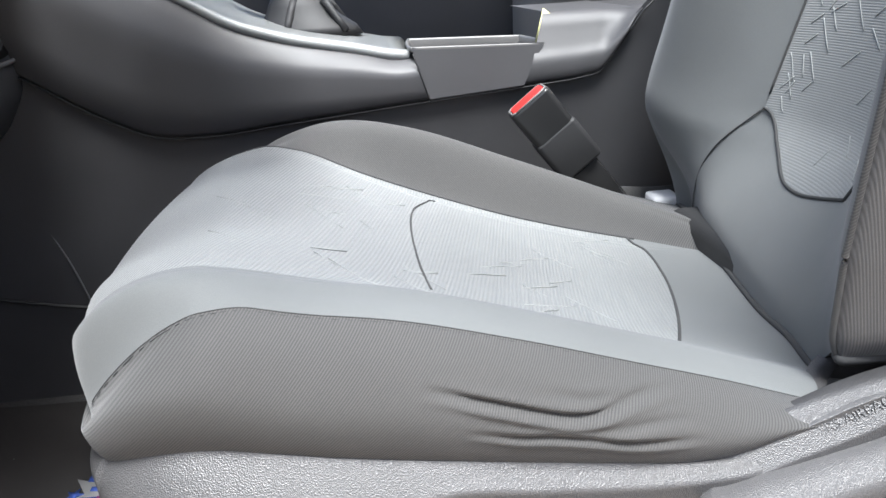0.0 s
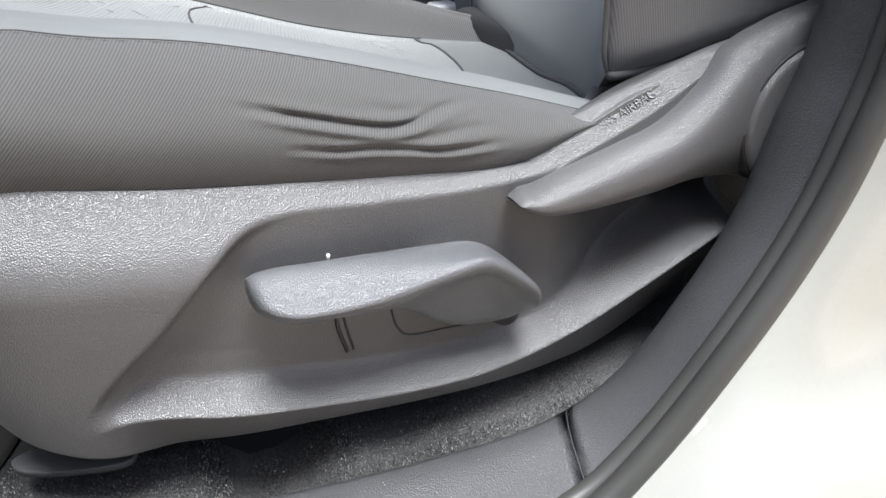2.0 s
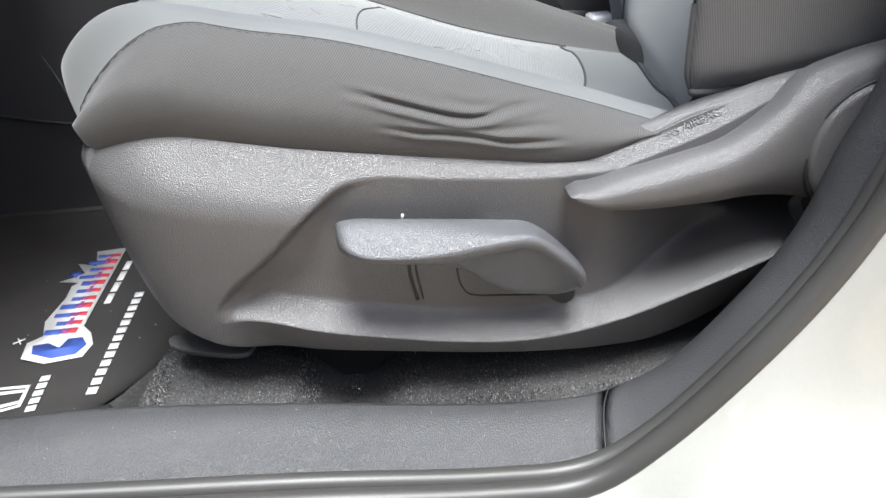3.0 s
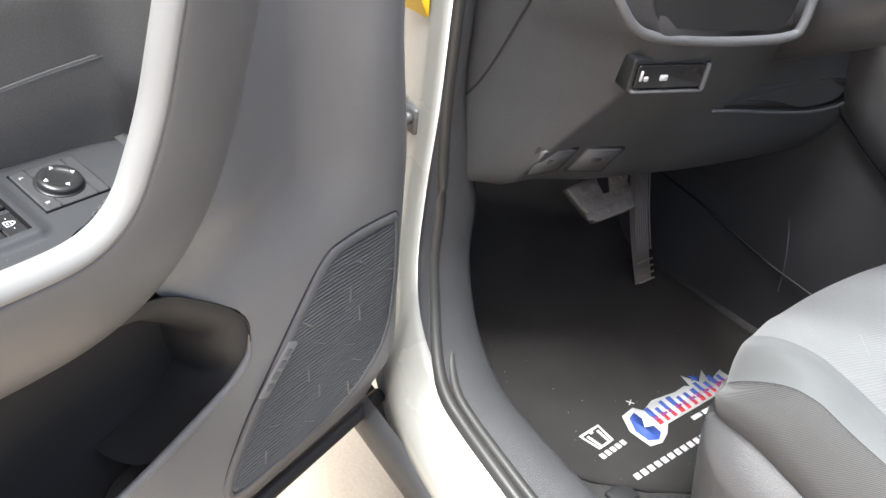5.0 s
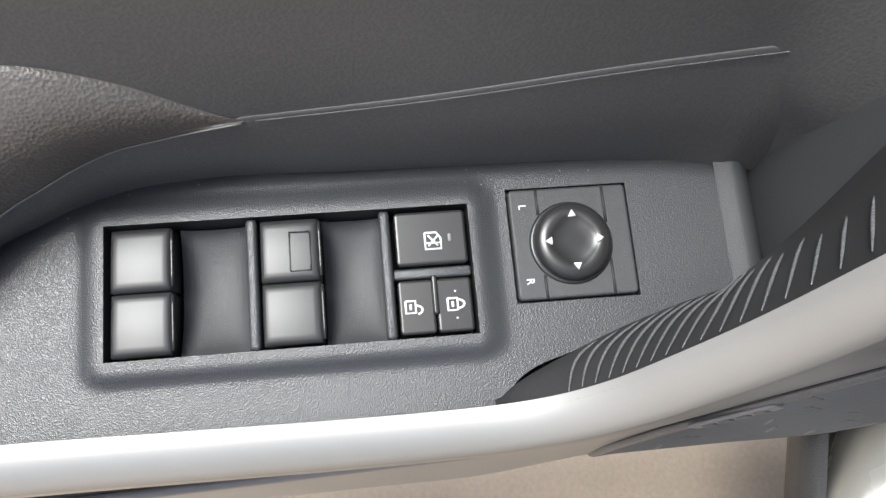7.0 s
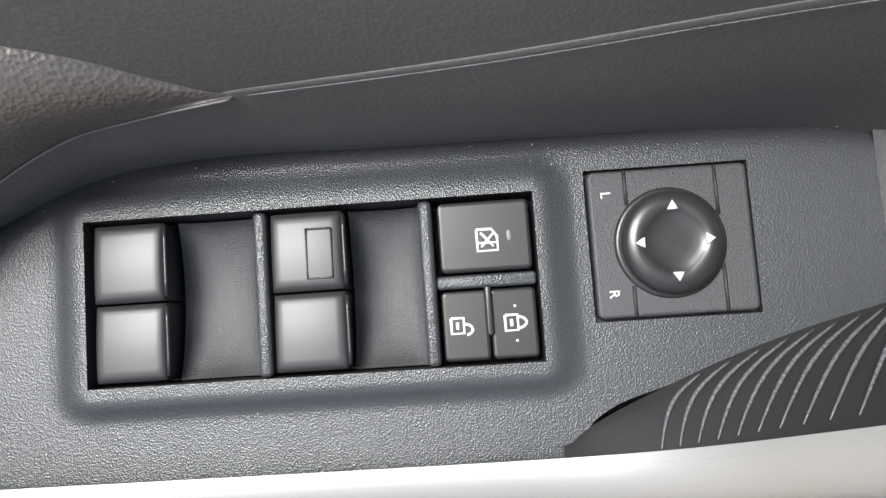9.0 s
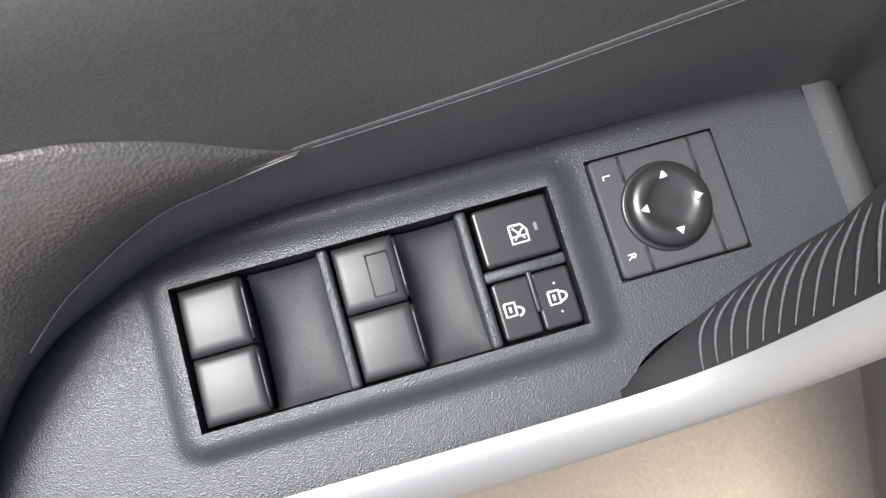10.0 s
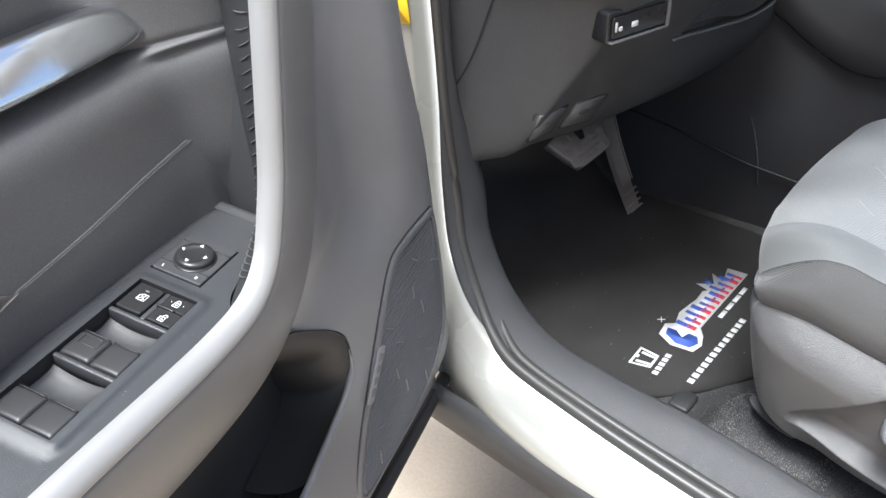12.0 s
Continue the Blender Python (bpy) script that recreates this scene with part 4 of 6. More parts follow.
def driver_seat():
    seat = thing("driver_seat", "grey cloth driver's seat with grey plastic side shield and levers", "car seat")
    xs = np.r_[0.055 * np.linspace(0, 1, 20, endpoint=False) ** 1.8, np.linspace(0.055, 0.60, 190)]
    per = 16
    rows = []
    for x in xs:
        keys = cushion_row(x)
        pts = curve(keys, (len(keys) - 1) * per + 1)
        row = []
        for y, z in pts:
            back = x
            if y < 0.06:
                y = y + crease(x, z) * step(0.034, 0.022, y)
            # the front face bows forward in the middle
            back = x + 0.038 * (abs(y - 0.27) / 0.25) ** 2.2 * max(0.0, 1 - x / 0.16)
            back += 0.018 * min(1.0, max(0.0, (0.697 - z) / 0.035)) ** 1.3 * max(0.0, 1 - x / 0.08)
            row.append((back, y, z))
        rows.append(row)
    g = np.array(rows)
    # the rounded nose closes the front and is worked smooth together with the cushion
    hub = np.array((-0.004, 0.26, 0.685))
    g[:, :, 0] -= 0.006 * np.clip(1 - xs / 0.08, 0, 1)[:, None] ** 1.5
    g = np.concatenate([[hub + (g[0] - hub) * f for f in (0.05, 0.25, 0.45, 0.63, 0.78, 0.90)], g])
    for k in range(44):
        w = g.copy()
        w[1:36] = 0.25 * g[0:35] + 0.5 * g[1:36] + 0.25 * g[2:37]
        if k % 2:
            soft = np.clip((40 - np.arange(len(g))) / 22.0, 0, 1)[:, None, None] * 0.5
            w[:, 1:-1] = w[:, 1:-1] * (1 - soft) + 0.5 * soft * (w[:, :-2] + w[:, 2:])
        g = w
    whole = [[tuple(p) for p in r] for r in g]
    rows = whole[6:]

    def cut(a, b):
        return [r[a * per:b * per + 1] for r in whole]
    cush = part("cushion", sheet(cut(0, 6), flip=False), FABRIC, seat, "dark grey side cloth with pulled wrinkles")
    part("bolster", sheet(cut(6, 9)), FABRIC_TOP, cush, "grey cloth bolster")
    edge = [(0.07, 0.362), (0.12, 0.388), (0.20, 0.422), (0.27, 0.441), (0.34, 0.448), (0.366, 0.444), (0.45, 0.40)]
    part("insert", sheet_where(cut(9, 15), lambda c: c.x < at(c.y, edge)), INSERT, cush, "pale grey ribbed insert cloth")
    part("rear_panel", sheet_where(cut(9, 15), lambda c: c.x >= at(c.y, edge)), FABRIC_TOP, cush, "grey cloth at the back of the cushion")
    part("inner_bolster", sheet_where(cut(15, 21), lambda c: c.x < 0.452), FABRIC, cush, "dark grey cloth inner bolster")
    part("rear_corner", sheet_where(cut(15, 21), lambda c: c.x >= 0.452), FABRIC, cush)
    def on(x, k, lift=0.0006):
        i = int(np.argmin(abs(xs - x)))
        p = Vector(rows[i][k])
        return p + Vector((0, -lift * 0.3, lift))
    line = [on(x, 6 * per, 0.0001) for x in np.linspace(0.012, 0.45, 190)]
    part("seam", tube(line[::2], 0.00035, 5), SEAM, cush)
    stitches = bmesh.new()
    for k in range(0, 186, 3):
        a, b = line[k] + Vector((0, -0.0012, -0.0010)), line[k + 2] + Vector((0, -0.0012, -0.0010))
        d, up_ = (b - a), Vector((0, -0.0004, 0.0004))
        ring = [[p + up_ * 0.7, p + Vector((0, -0.0004, -0.0003)), p - up_] for p in (a, a + d * 0.5 + Vector((0, -0.0003, 0.0002)), b)]
        vs = [[stitches.verts.new(q) for q in r] for r in ring]
        for r, s in zip(vs, vs[1:]):
            for m in range(3):
                stitches.faces.new((r[m], r[(m + 1) % 3], s[(m + 1) % 3], s[m]))
    part("stitching", stitches, SEAM, cush, "row of small dark stitches")
    part("seam", tube([on(x, 15 * per, 0.0) for x in np.linspace(0.05, 0.45, 60)], 0.0012, 5), SEAM, cush)
    # curved tuck across the insert, and its rear edge
    def over(pts, r, name):
        line = []
        for x, y in curve(pts, 30):
            i = int(np.argmin(abs(xs - x)))
            z = np.interp(y, [p[1] for p in rows[i][9 * per:15 * per + 1]], [p[2] for p in rows[i][9 * per:15 * per + 1]])
            line.append((x, y, z + 0.0002))
        part(name, tube(line, r, 6), SEAM, cush)
    over([(0.254, 0.392), (0.243, 0.37), (0.228, 0.33), (0.222, 0.27), (0.222, 0.20), (0.225, 0.14)], 0.0009, "tuck")
    over([(at(y, edge), y) for y in np.linspace(0.385, 0.09, 12)], 0.0012, "seam")
    # pale pick marks across the insert cloth
    rnd = random.Random(4)
    for k in range(34):
        x, y, a, ln = rnd.uniform(0.08, 0.41), rnd.uniform(0.13, 0.36), rnd.choice((0.55, 0.6, 2.2, 2.3)) + rnd.uniform(-0.12, 0.12), rnd.uniform(0.018, 0.055)
        pts = []
        for s in np.linspace(-0.5, 0.5, 5):
            px, py = x + s * ln * math.cos(a), y + s * ln * math.sin(a)
            i = int(np.argmin(abs(xs - px)))
            z = np.interp(py, [p[1] for p in rows[i][9 * per:15 * per + 1]], [p[2] for p in rows[i][9 * per:15 * per + 1]])
            pts.append((px, py, z + 0.0002))
        part("thread_mark", tube(pts, 0.00046, 4), THREAD, cush)

    # dark tube laid in the fold to stand for the shade there
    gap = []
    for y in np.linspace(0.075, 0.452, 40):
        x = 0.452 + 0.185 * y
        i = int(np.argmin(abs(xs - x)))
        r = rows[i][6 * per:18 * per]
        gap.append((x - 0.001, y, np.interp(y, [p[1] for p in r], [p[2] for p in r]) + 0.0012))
    part("crease", tube(gap, 0.0026, 8), SEAM, cush, "dark tube standing in for shade where cushion and backrest meet")

    # backrest: rings at rising heights, leaning back; the outer bolster ends higher than the middle
    brow = []
    fs = np.r_[0.0, 0.008, 0.02, 0.035, 0.05, np.linspace(0.07, 0.22, 16), np.linspace(0.24, 1.0, 50)]
    split = 0.22

    def level(f, y, x):
        side = at(x, [(0.44, 0.674), (0.488, 0.680), (0.537, 0.690), (0.575, 0.697), (0.62, 0.706), (0.80, 0.74)])
        low = side - 0.10 * step(0.056, 0.15, y)
        mid = at(y, [(0.0, 0.750), (0.11, 0.745), (0.14, 0.737), (0.175, 0.728), (0.21, 0.7185), (0.24, 0.7135), (0.272, 0.7165), (0.302, 0.731), (0.323, 0.747), (0.338, 0.760), (0.36, 0.766), (0.60, 0.766)])
        return low + (mid - low) * f / split if f < split else mid + (1.25 - mid) * (f - split) / (1 - split)
    for f in fs:
        under = 0.014 * max(0.0, 1 - f / 0.06) ** 2
        row = []
        keys = [(0.80, 0.06), (0.74, 0.034 + under), (0.60, 0.024 + under), (0.50, 0.030 + under), (0.460, 0.043 + under * 0.5), (0.450 + under * 0.4, 0.056), (0.463 + under * 0.4, 0.080), (0.492, 0.11), (0.520, 0.140), (0.546, 0.175),
                (0.562, 0.215), (0.568, 0.26), (0.566, 0.31), (0.556, 0.345), (0.532, 0.385), (0.505, 0.43), (0.500, 0.466), (0.520, 0.500), (0.60, 0.525), (0.80, 0.51)]
        for x, y in curve(keys, (len(keys) - 1) * per + 1):
            z = level(f, y, x)
            if y > 0.056:
                x -= (x - (0.452 + 0.185 * y)) * step(0.76, 0.655, z) * step(0.056, 0.09, y) * step(0.53, 0.47, y)
                # the inner bolster is fullest at mid height and tucks in below
                y -= (0.054 * step(0.720, 0.625, z) + 0.014 * step(0.80, 0.95, z) - 0.013 * math.exp(-((z - 0.765) / 0.05) ** 2)) * step(0.34, 0.49, y)
            deep = 0.25 + 0.75 * step(0.46, 0.56, x)
            lean = 0.30 * max(0.0, z - 0.74) * deep
            row.append((x + lean, y, z))
        brow.append(row)

    def bcut(a, b, k0=0, k1=None):
        return [r[a * per:b * per + 1] for r in brow[k0:k1]]
    back = part("backrest", sheet(bcut(0, 5), flip=True), FABRIC_BACK, seat, "dark grey ribbed side cloth of the backrest")
    part("bolster", sheet(bcut(5, 9), flip=True), FABRIC_TOP, back)
    lowz = int(np.searchsorted(fs, split - 1e-6))
    part("lower_panel", sheet(bcut(9, 13, 0, lowz + 1), flip=True), FABRIC_TOP, back)
    part("insert", sheet(bcut(9, 13, lowz), flip=True), INSERT_BACK, back, "pale grey ribbed insert cloth")
    part("inner_bolster", sheet(bcut(13, 19), flip=True), FABRIC_TOP, back)
    part("base", sheet([brow[0], [(0.5 * p[0] + 0.34, p[1], p[2] + 0.004) for p in brow[0]]]), FABRIC, back)
    # dark tube on the lower edge draws the shadow under the backrest
    part("hem_shade", tube([Vector(brow[0][j]) for j in range(per, 5 * per + 1, 4)], 0.0035, 8), SEAM, back, "dark line along the lower edge standing in for the shadow below")
    part("piping", tube([Vector(r[5 * per]) + Vector((-0.001, -0.001, 0)) for r in brow], 0.0022, 6), FABRIC, back)
    part("seam", tube([Vector(r[9 * per]) + Vector((-0.0008, 0, 0)) for r in brow[lowz:]], 0.0014, 5), SEAM, back)
    part("seam", tube([Vector(brow[lowz][j]) + Vector((-0.0008, 0, 0)) for j in range(9 * per, 13 * per + 1)], 0.0016, 5), SEAM, back)
    part("seam", tube([Vector(p) + Vector((-0.0012, 0, 0)) for p in curve([brow[int(lowz * (1 - f))][int((13 + 2.6 * f) * per)] for f in (0.0, 0.3, 0.6, 0.9)], 24)], 0.0008, 5), SEAM, back)
    part("seam", tube([Vector(r[13 * per]) + Vector((-0.0008, 0, 0)) for r in brow[lowz + 1:]], 0.0012, 5), SEAM, back)

    # pale pick marks across the backrest insert
    def cloth(r, c):
        """A place on the insert between its rows and columns."""
        r, c = min(max(r, lowz + 1.0), len(brow) - 2.0), min(max(c, 9.1 * per), 12.9 * per)
        i, k = int(r), int(c)
        f, g = r - i, c - k
        p = [Vector(brow[a][b]) for a, b in ((i, k), (i, k + 1), (i + 1, k), (i + 1, k + 1))]
        return (p[0] * (1 - g) + p[1] * g) * (1 - f) + (p[2] * (1 - g) + p[3] * g) * f + Vector((-0.0003, 0, 0))
    for k in range(46):
        i, c = rnd.uniform(lowz + 1, lowz + 26), rnd.uniform(9.4, 12.8) * per
        a, ln = rnd.choice((0.75, 0.9, 1.9, 2.1)) + rnd.uniform(-0.12, 0.12), rnd.uniform(0.6, 1.6)
        part("thread_mark", tube([cloth(i + f * ln * math.sin(a) * 1.6, c + f * ln * math.cos(a) * 7) for f in np.linspace(-0.5, 0.5, 6)], 0.00045, 4), THREAD, back)

    shield(seat)
    recliner(seat)
    lever(seat)
    part("hinge_bracket", box(0.50, 0.66, 0.065, 0.40, 0.43, 0.655, 0.01), RUBBER, seat, "black hinge bracket behind the shield")
    part("frame", box(0.08, 0.50, 0.06, 0.48, 0.51, 0.575, 0.02), PLASTIC_FINE, seat)
    for y in (0.06, 0.44):
        part("rail", box(0.07, 0.56, y, y + 0.05, 0.425, 0.54, 0.008), RUBBER, seat)
    part("rail_foot", slab([tuple(p) for p in curve([(0.056, 0.043), (0.074, 0.031), (0.108, 0.020), (0.119, 0.025), (0.117, 0.05), (0.06, 0.055)], 30, True)], -0.003, 0.001, 0.001, lambda a, b, d: (a, b, 0.515 + d)), SHIELD, seat, "grey plastic rail end cap")


SHIELD_TOP = [(0.0, 0.690), (0.04, 0.698), (0.072, 0.6945), (0.12, 0.686), (0.174, 0.675), (0.225, 0.6665), (0.302, 0.655), (0.35, 0.649), (0.378, 0.649), (0.413, 0.654), (0.47, 0.660), (0.56, 0.665)]
SHIELD_LOW = [(0.0, 0.600), (0.03, 0.600), (0.05, 0.584), (0.075, 0.552), (0.095, 0.539), (0.118, 0.531), (0.159, 0.5255), (0.216, 0.5190), (0.274, 0.511), (0.33, 0.503), (0.382, 0.494), (0.431, 0.489), (0.47, 0.505), (0.515, 0.545), (0.56, 0.585)]
CREST = [(0.09, 0.545), (0.115, 0.560), (0.14, 0.5615), (0.17, 0.553), (0.21, 0.543), (0.27, 0.530), (0.325, 0.5245), (0.38, 0.531), (0.44, 0.549), (0.49, 0.567), (0.56, 0.595)]
BROW = [(0.10, 0.563), (0.12, 0.584), (0.153, 0.612), (0.18, 0.638), (0.20, 0.652), (0.218, 0.657), (0.264, 0.653), (0.328, 0.648), (0.40, 0.650), (0.56, 0.69)]


HANDLE_FOOT = [(0.395, 0.624), (0.43, 0.6228), (0.47, 0.6225), (0.507, 0.615), (0.56, 0.600)]


def shield(seat):
    """Plastic side shield: a bulged face, a sunk field round the lever and a proud lower rail."""
    plan = curve([(0.09, 0.26), (0.052, 0.20), (0.038, 0.13), (0.040, 0.07), (0.054, 0.028), (0.085, 0.005), (0.14, -0.002), (0.25, -0.002), (0.35, -0.002), (0.45, 0.0), (0.56, 0.004), (0.66, 0.012)], 420)
    rows = []
    for i, (x, y) in enumerate(plan):
        a, b = plan[max(i - 1, 0)], plan[min(i + 1, 419)]
        d = (b - a) / np.linalg.norm(b - a)
        nrm = np.array([d[1], -d[0]])
        if y > 0.03:
            zt, zl = 0.698 - 0.03 * step(0.03, 0.2, y), 0.600 - 0.05 * step(0.05, 0.2, y)
        else:
            zt, zl = at(x, SHIELD_TOP), at(x, SHIELD_LOW)
        row = []
        for f in np.linspace(0, 1, 150):
            z = zt + (zl - zt) * f
            # rounded shoulder, then a face that falls back towards the floor
            push = -0.014 + 0.026 * math.sin(min(1.0, f / 0.30) * math.pi / 2) - 0.014 * max(0.0, (f - 0.25) / 0.75) ** 1.3
            if x > 0.095:
                hi, lo = at(x, BROW), at(x, CREST)
                s = min(1.0, max(0.0, (z - lo) / 0.017))
                sunk = step(hi + 0.003, hi - 0.006, z) * (1 - (1 - s) ** 1.9) * step(0.105, 0.128, x)
                out = 0.006 + 0.006 * step(0.10, 0.20, x)
                blend = step(0.10, 0.15, x) * step(lo + 0.05, lo + 0.01, z)
                push = push * (1 - blend) + max(push, out) * blend
                push = push * (1 - sunk) + (-0.003 - 0.006 * min(1.0, max(0.0, (hi - z) / max(0.02, hi - lo - 0.03))) - 0.034 * step(0.375, 0.47, x)) * sunk
                if z < lo:
                    push -= (lo - z) * 0.5 * step(0.10, 0.15, x)
            if x > 0.40:
                # deep shaded recess under the recline handle
                foot, w = at(x, HANDLE_FOOT), step(0.40, 0.49, x)
                push -= 0.034 * step(0.405, 0.46, x) * step(foot + 0.008, foot + 0.018, z)
                push -= 0.052 * step(0.405, 0.46, x) * step(foot - 0.036 * w, foot - 0.018 * w, z) * step(foot + 0.024, foot + 0.010, z)
            if f > 0.97:
                push -= 0.006 * ((f - 0.97) / 0.03) ** 2
            row.append((x + nrm[0] * push, y + nrm[1] * push, z))
        base = row[-1]
        row.append((base[0] - nrm[0] * 0.012, base[1] - nrm[1] * 0.012, base[2] + 0.001))
        row.insert(0, (row[0][0] - nrm[0] * 0.02, row[0][1] - nrm[1] * 0.02, row[0][2] - 0.004))
        rows.append(row)
    sh = part("side_shield", sheet(rows), SHIELD, seat, "grained grey plastic side shield with sunk field")
    grid = np.array(rows)
    side = grid[grid[:, 40, 1] < 0.03]

    def on(x, z, lift=0.0):
        """The face of the shield at that length and height."""
        i = int(np.argmin(abs(side[:, 75, 0] - x)))
        k = 1 + int(np.argmin(abs(side[i, 1:-1, 2] - z)))
        return (x, side[i, k, 1] - lift, z)
    # slot and cover plate in the sunk field
    part("slot", tube([on(x, z) for x, z in curve([(0.2405, 0.592), (0.2412, 0.575), (0.2450, 0.556)], 12)], 0.0013, 6), RUBBER, sh)
    part("slot", tube([on(x, z) for x, z in curve([(0.2450, 0.590), (0.2460, 0.575), (0.2490, 0.556)], 12)], 0.0008, 6), RUBBER, sh)
    plate = curve([(0.2735, 0.595), (0.2742, 0.5765), (0.2772, 0.5625), (0.2851, 0.5544), (0.31, 0.551), (0.344, 0.547)], 40)
    part("cover_joint", tube([on(x, z) for x, z in plate], 0.0007, 6), RUBBER, sh, "thin dark joint of an inset cover")
    hole = curve([(0.340, 0.547), (0.350, 0.540), (0.359, 0.5425), (0.359, 0.551), (0.345, 0.553)], 20, True)
    part("hole", slab([tuple(p) for p in hole], -0.004, 0.0012, 0.0003, lambda a, b, d: on(a, b, d)), RUBBER, sh, "dark drain hole")


def lever(seat):
    """Height lever: a long grip that thickens into a wedge at its pivot."""
    st = [  # x, back edge z, crest z, how far the crest stands out, bottom z
        (0.1945, 0.6270, 0.6235, 0.012, 0.6195), (0.1958, 0.6295, 0.6240, 0.0215, 0.6165), (0.1990, 0.6312, 0.6238, 0.0285, 0.6145), (0.2050, 0.6318, 0.6220, 0.0335, 0.6130), (0.215, 0.6312, 0.6195, 0.0365, 0.6115),
        (0.232, 0.6290, 0.6175, 0.0370, 0.6075), (0.252, 0.6270, 0.6165, 0.0370, 0.6025), (0.268, 0.6250, 0.6170, 0.0365, 0.5970), (0.279, 0.6238, 0.6175, 0.0358, 0.5895), (0.289, 0.6226, 0.6180, 0.0352, 0.5800), (0.300, 0.6212, 0.6185, 0.0346, 0.5725),
        (0.313, 0.6195, 0.6185, 0.0338, 0.5670), (0.322, 0.6165, 0.6160, 0.0330, 0.5650), (0.331, 0.6105, 0.6095, 0.0322, 0.5630), (0.341, 0.6010, 0.6000, 0.0310, 0.5615), (0.350, 0.5915, 0.5905, 0.0290, 0.5612), (0.3555, 0.5845, 0.5835, 0.0265, 0.5620), (0.3585, 0.5795, 0.5780, 0.0225, 0.5640), (0.3598, 0.5745, 0.5730, 0.0145, 0.5668)]
    full = curve(np.array(st), 150)
    rows = []
    for x, zt, zc, o, zb in full:
        keel = step(0.262, 0.30, x)
        drop = zc - zb
        face = zc - 0.0035 - (0.006 + 0.003 * keel) * min(1.0, drop / 0.02)
        hub = step(0.285, 0.31, x) * step(0.358, 0.34, x)
        ring = [(-0.004 + 0.018 * hub, zt - 0.0035 - 0.010 * hub), (-0.007, zt - 0.0006), (-o * 0.40, zt + 0.0004), (-o * 0.72, zt * 0.55 + zc * 0.45 + 0.0012), (-o * 0.93, zc + 0.0012), (-o, zc - 0.0020), (-o * (0.985 - 0.03 * keel), (face + zc) / 2 - 0.001), (-o * (0.93 - 0.10 * keel), face - 0.001),
                (-o * (0.84 - 0.20 * keel), (face + zb) / 2), (-o * (0.70 - 0.22 * keel), zb + 0.0012), (-o * (0.55 - 0.2 * keel), zb), (-0.006 + 0.018 * hub, zb + 0.0008), (-0.003 + 0.018 * hub, (zt + zb) / 2 - 0.002)]
        rows.append([(x, y, z) for y, z in curve(ring, 64)])
    part("height_lever", sheet(rows, closed=True, caps=True), LEVER, seat, "grained grey plastic seat height lever")
    part("dust_speck", tube([(0.238, -0.006, 0.628), (0.2385, -0.006, 0.6305)], 0.0010, 6), PRINT, seat, "small white speck on the lever")


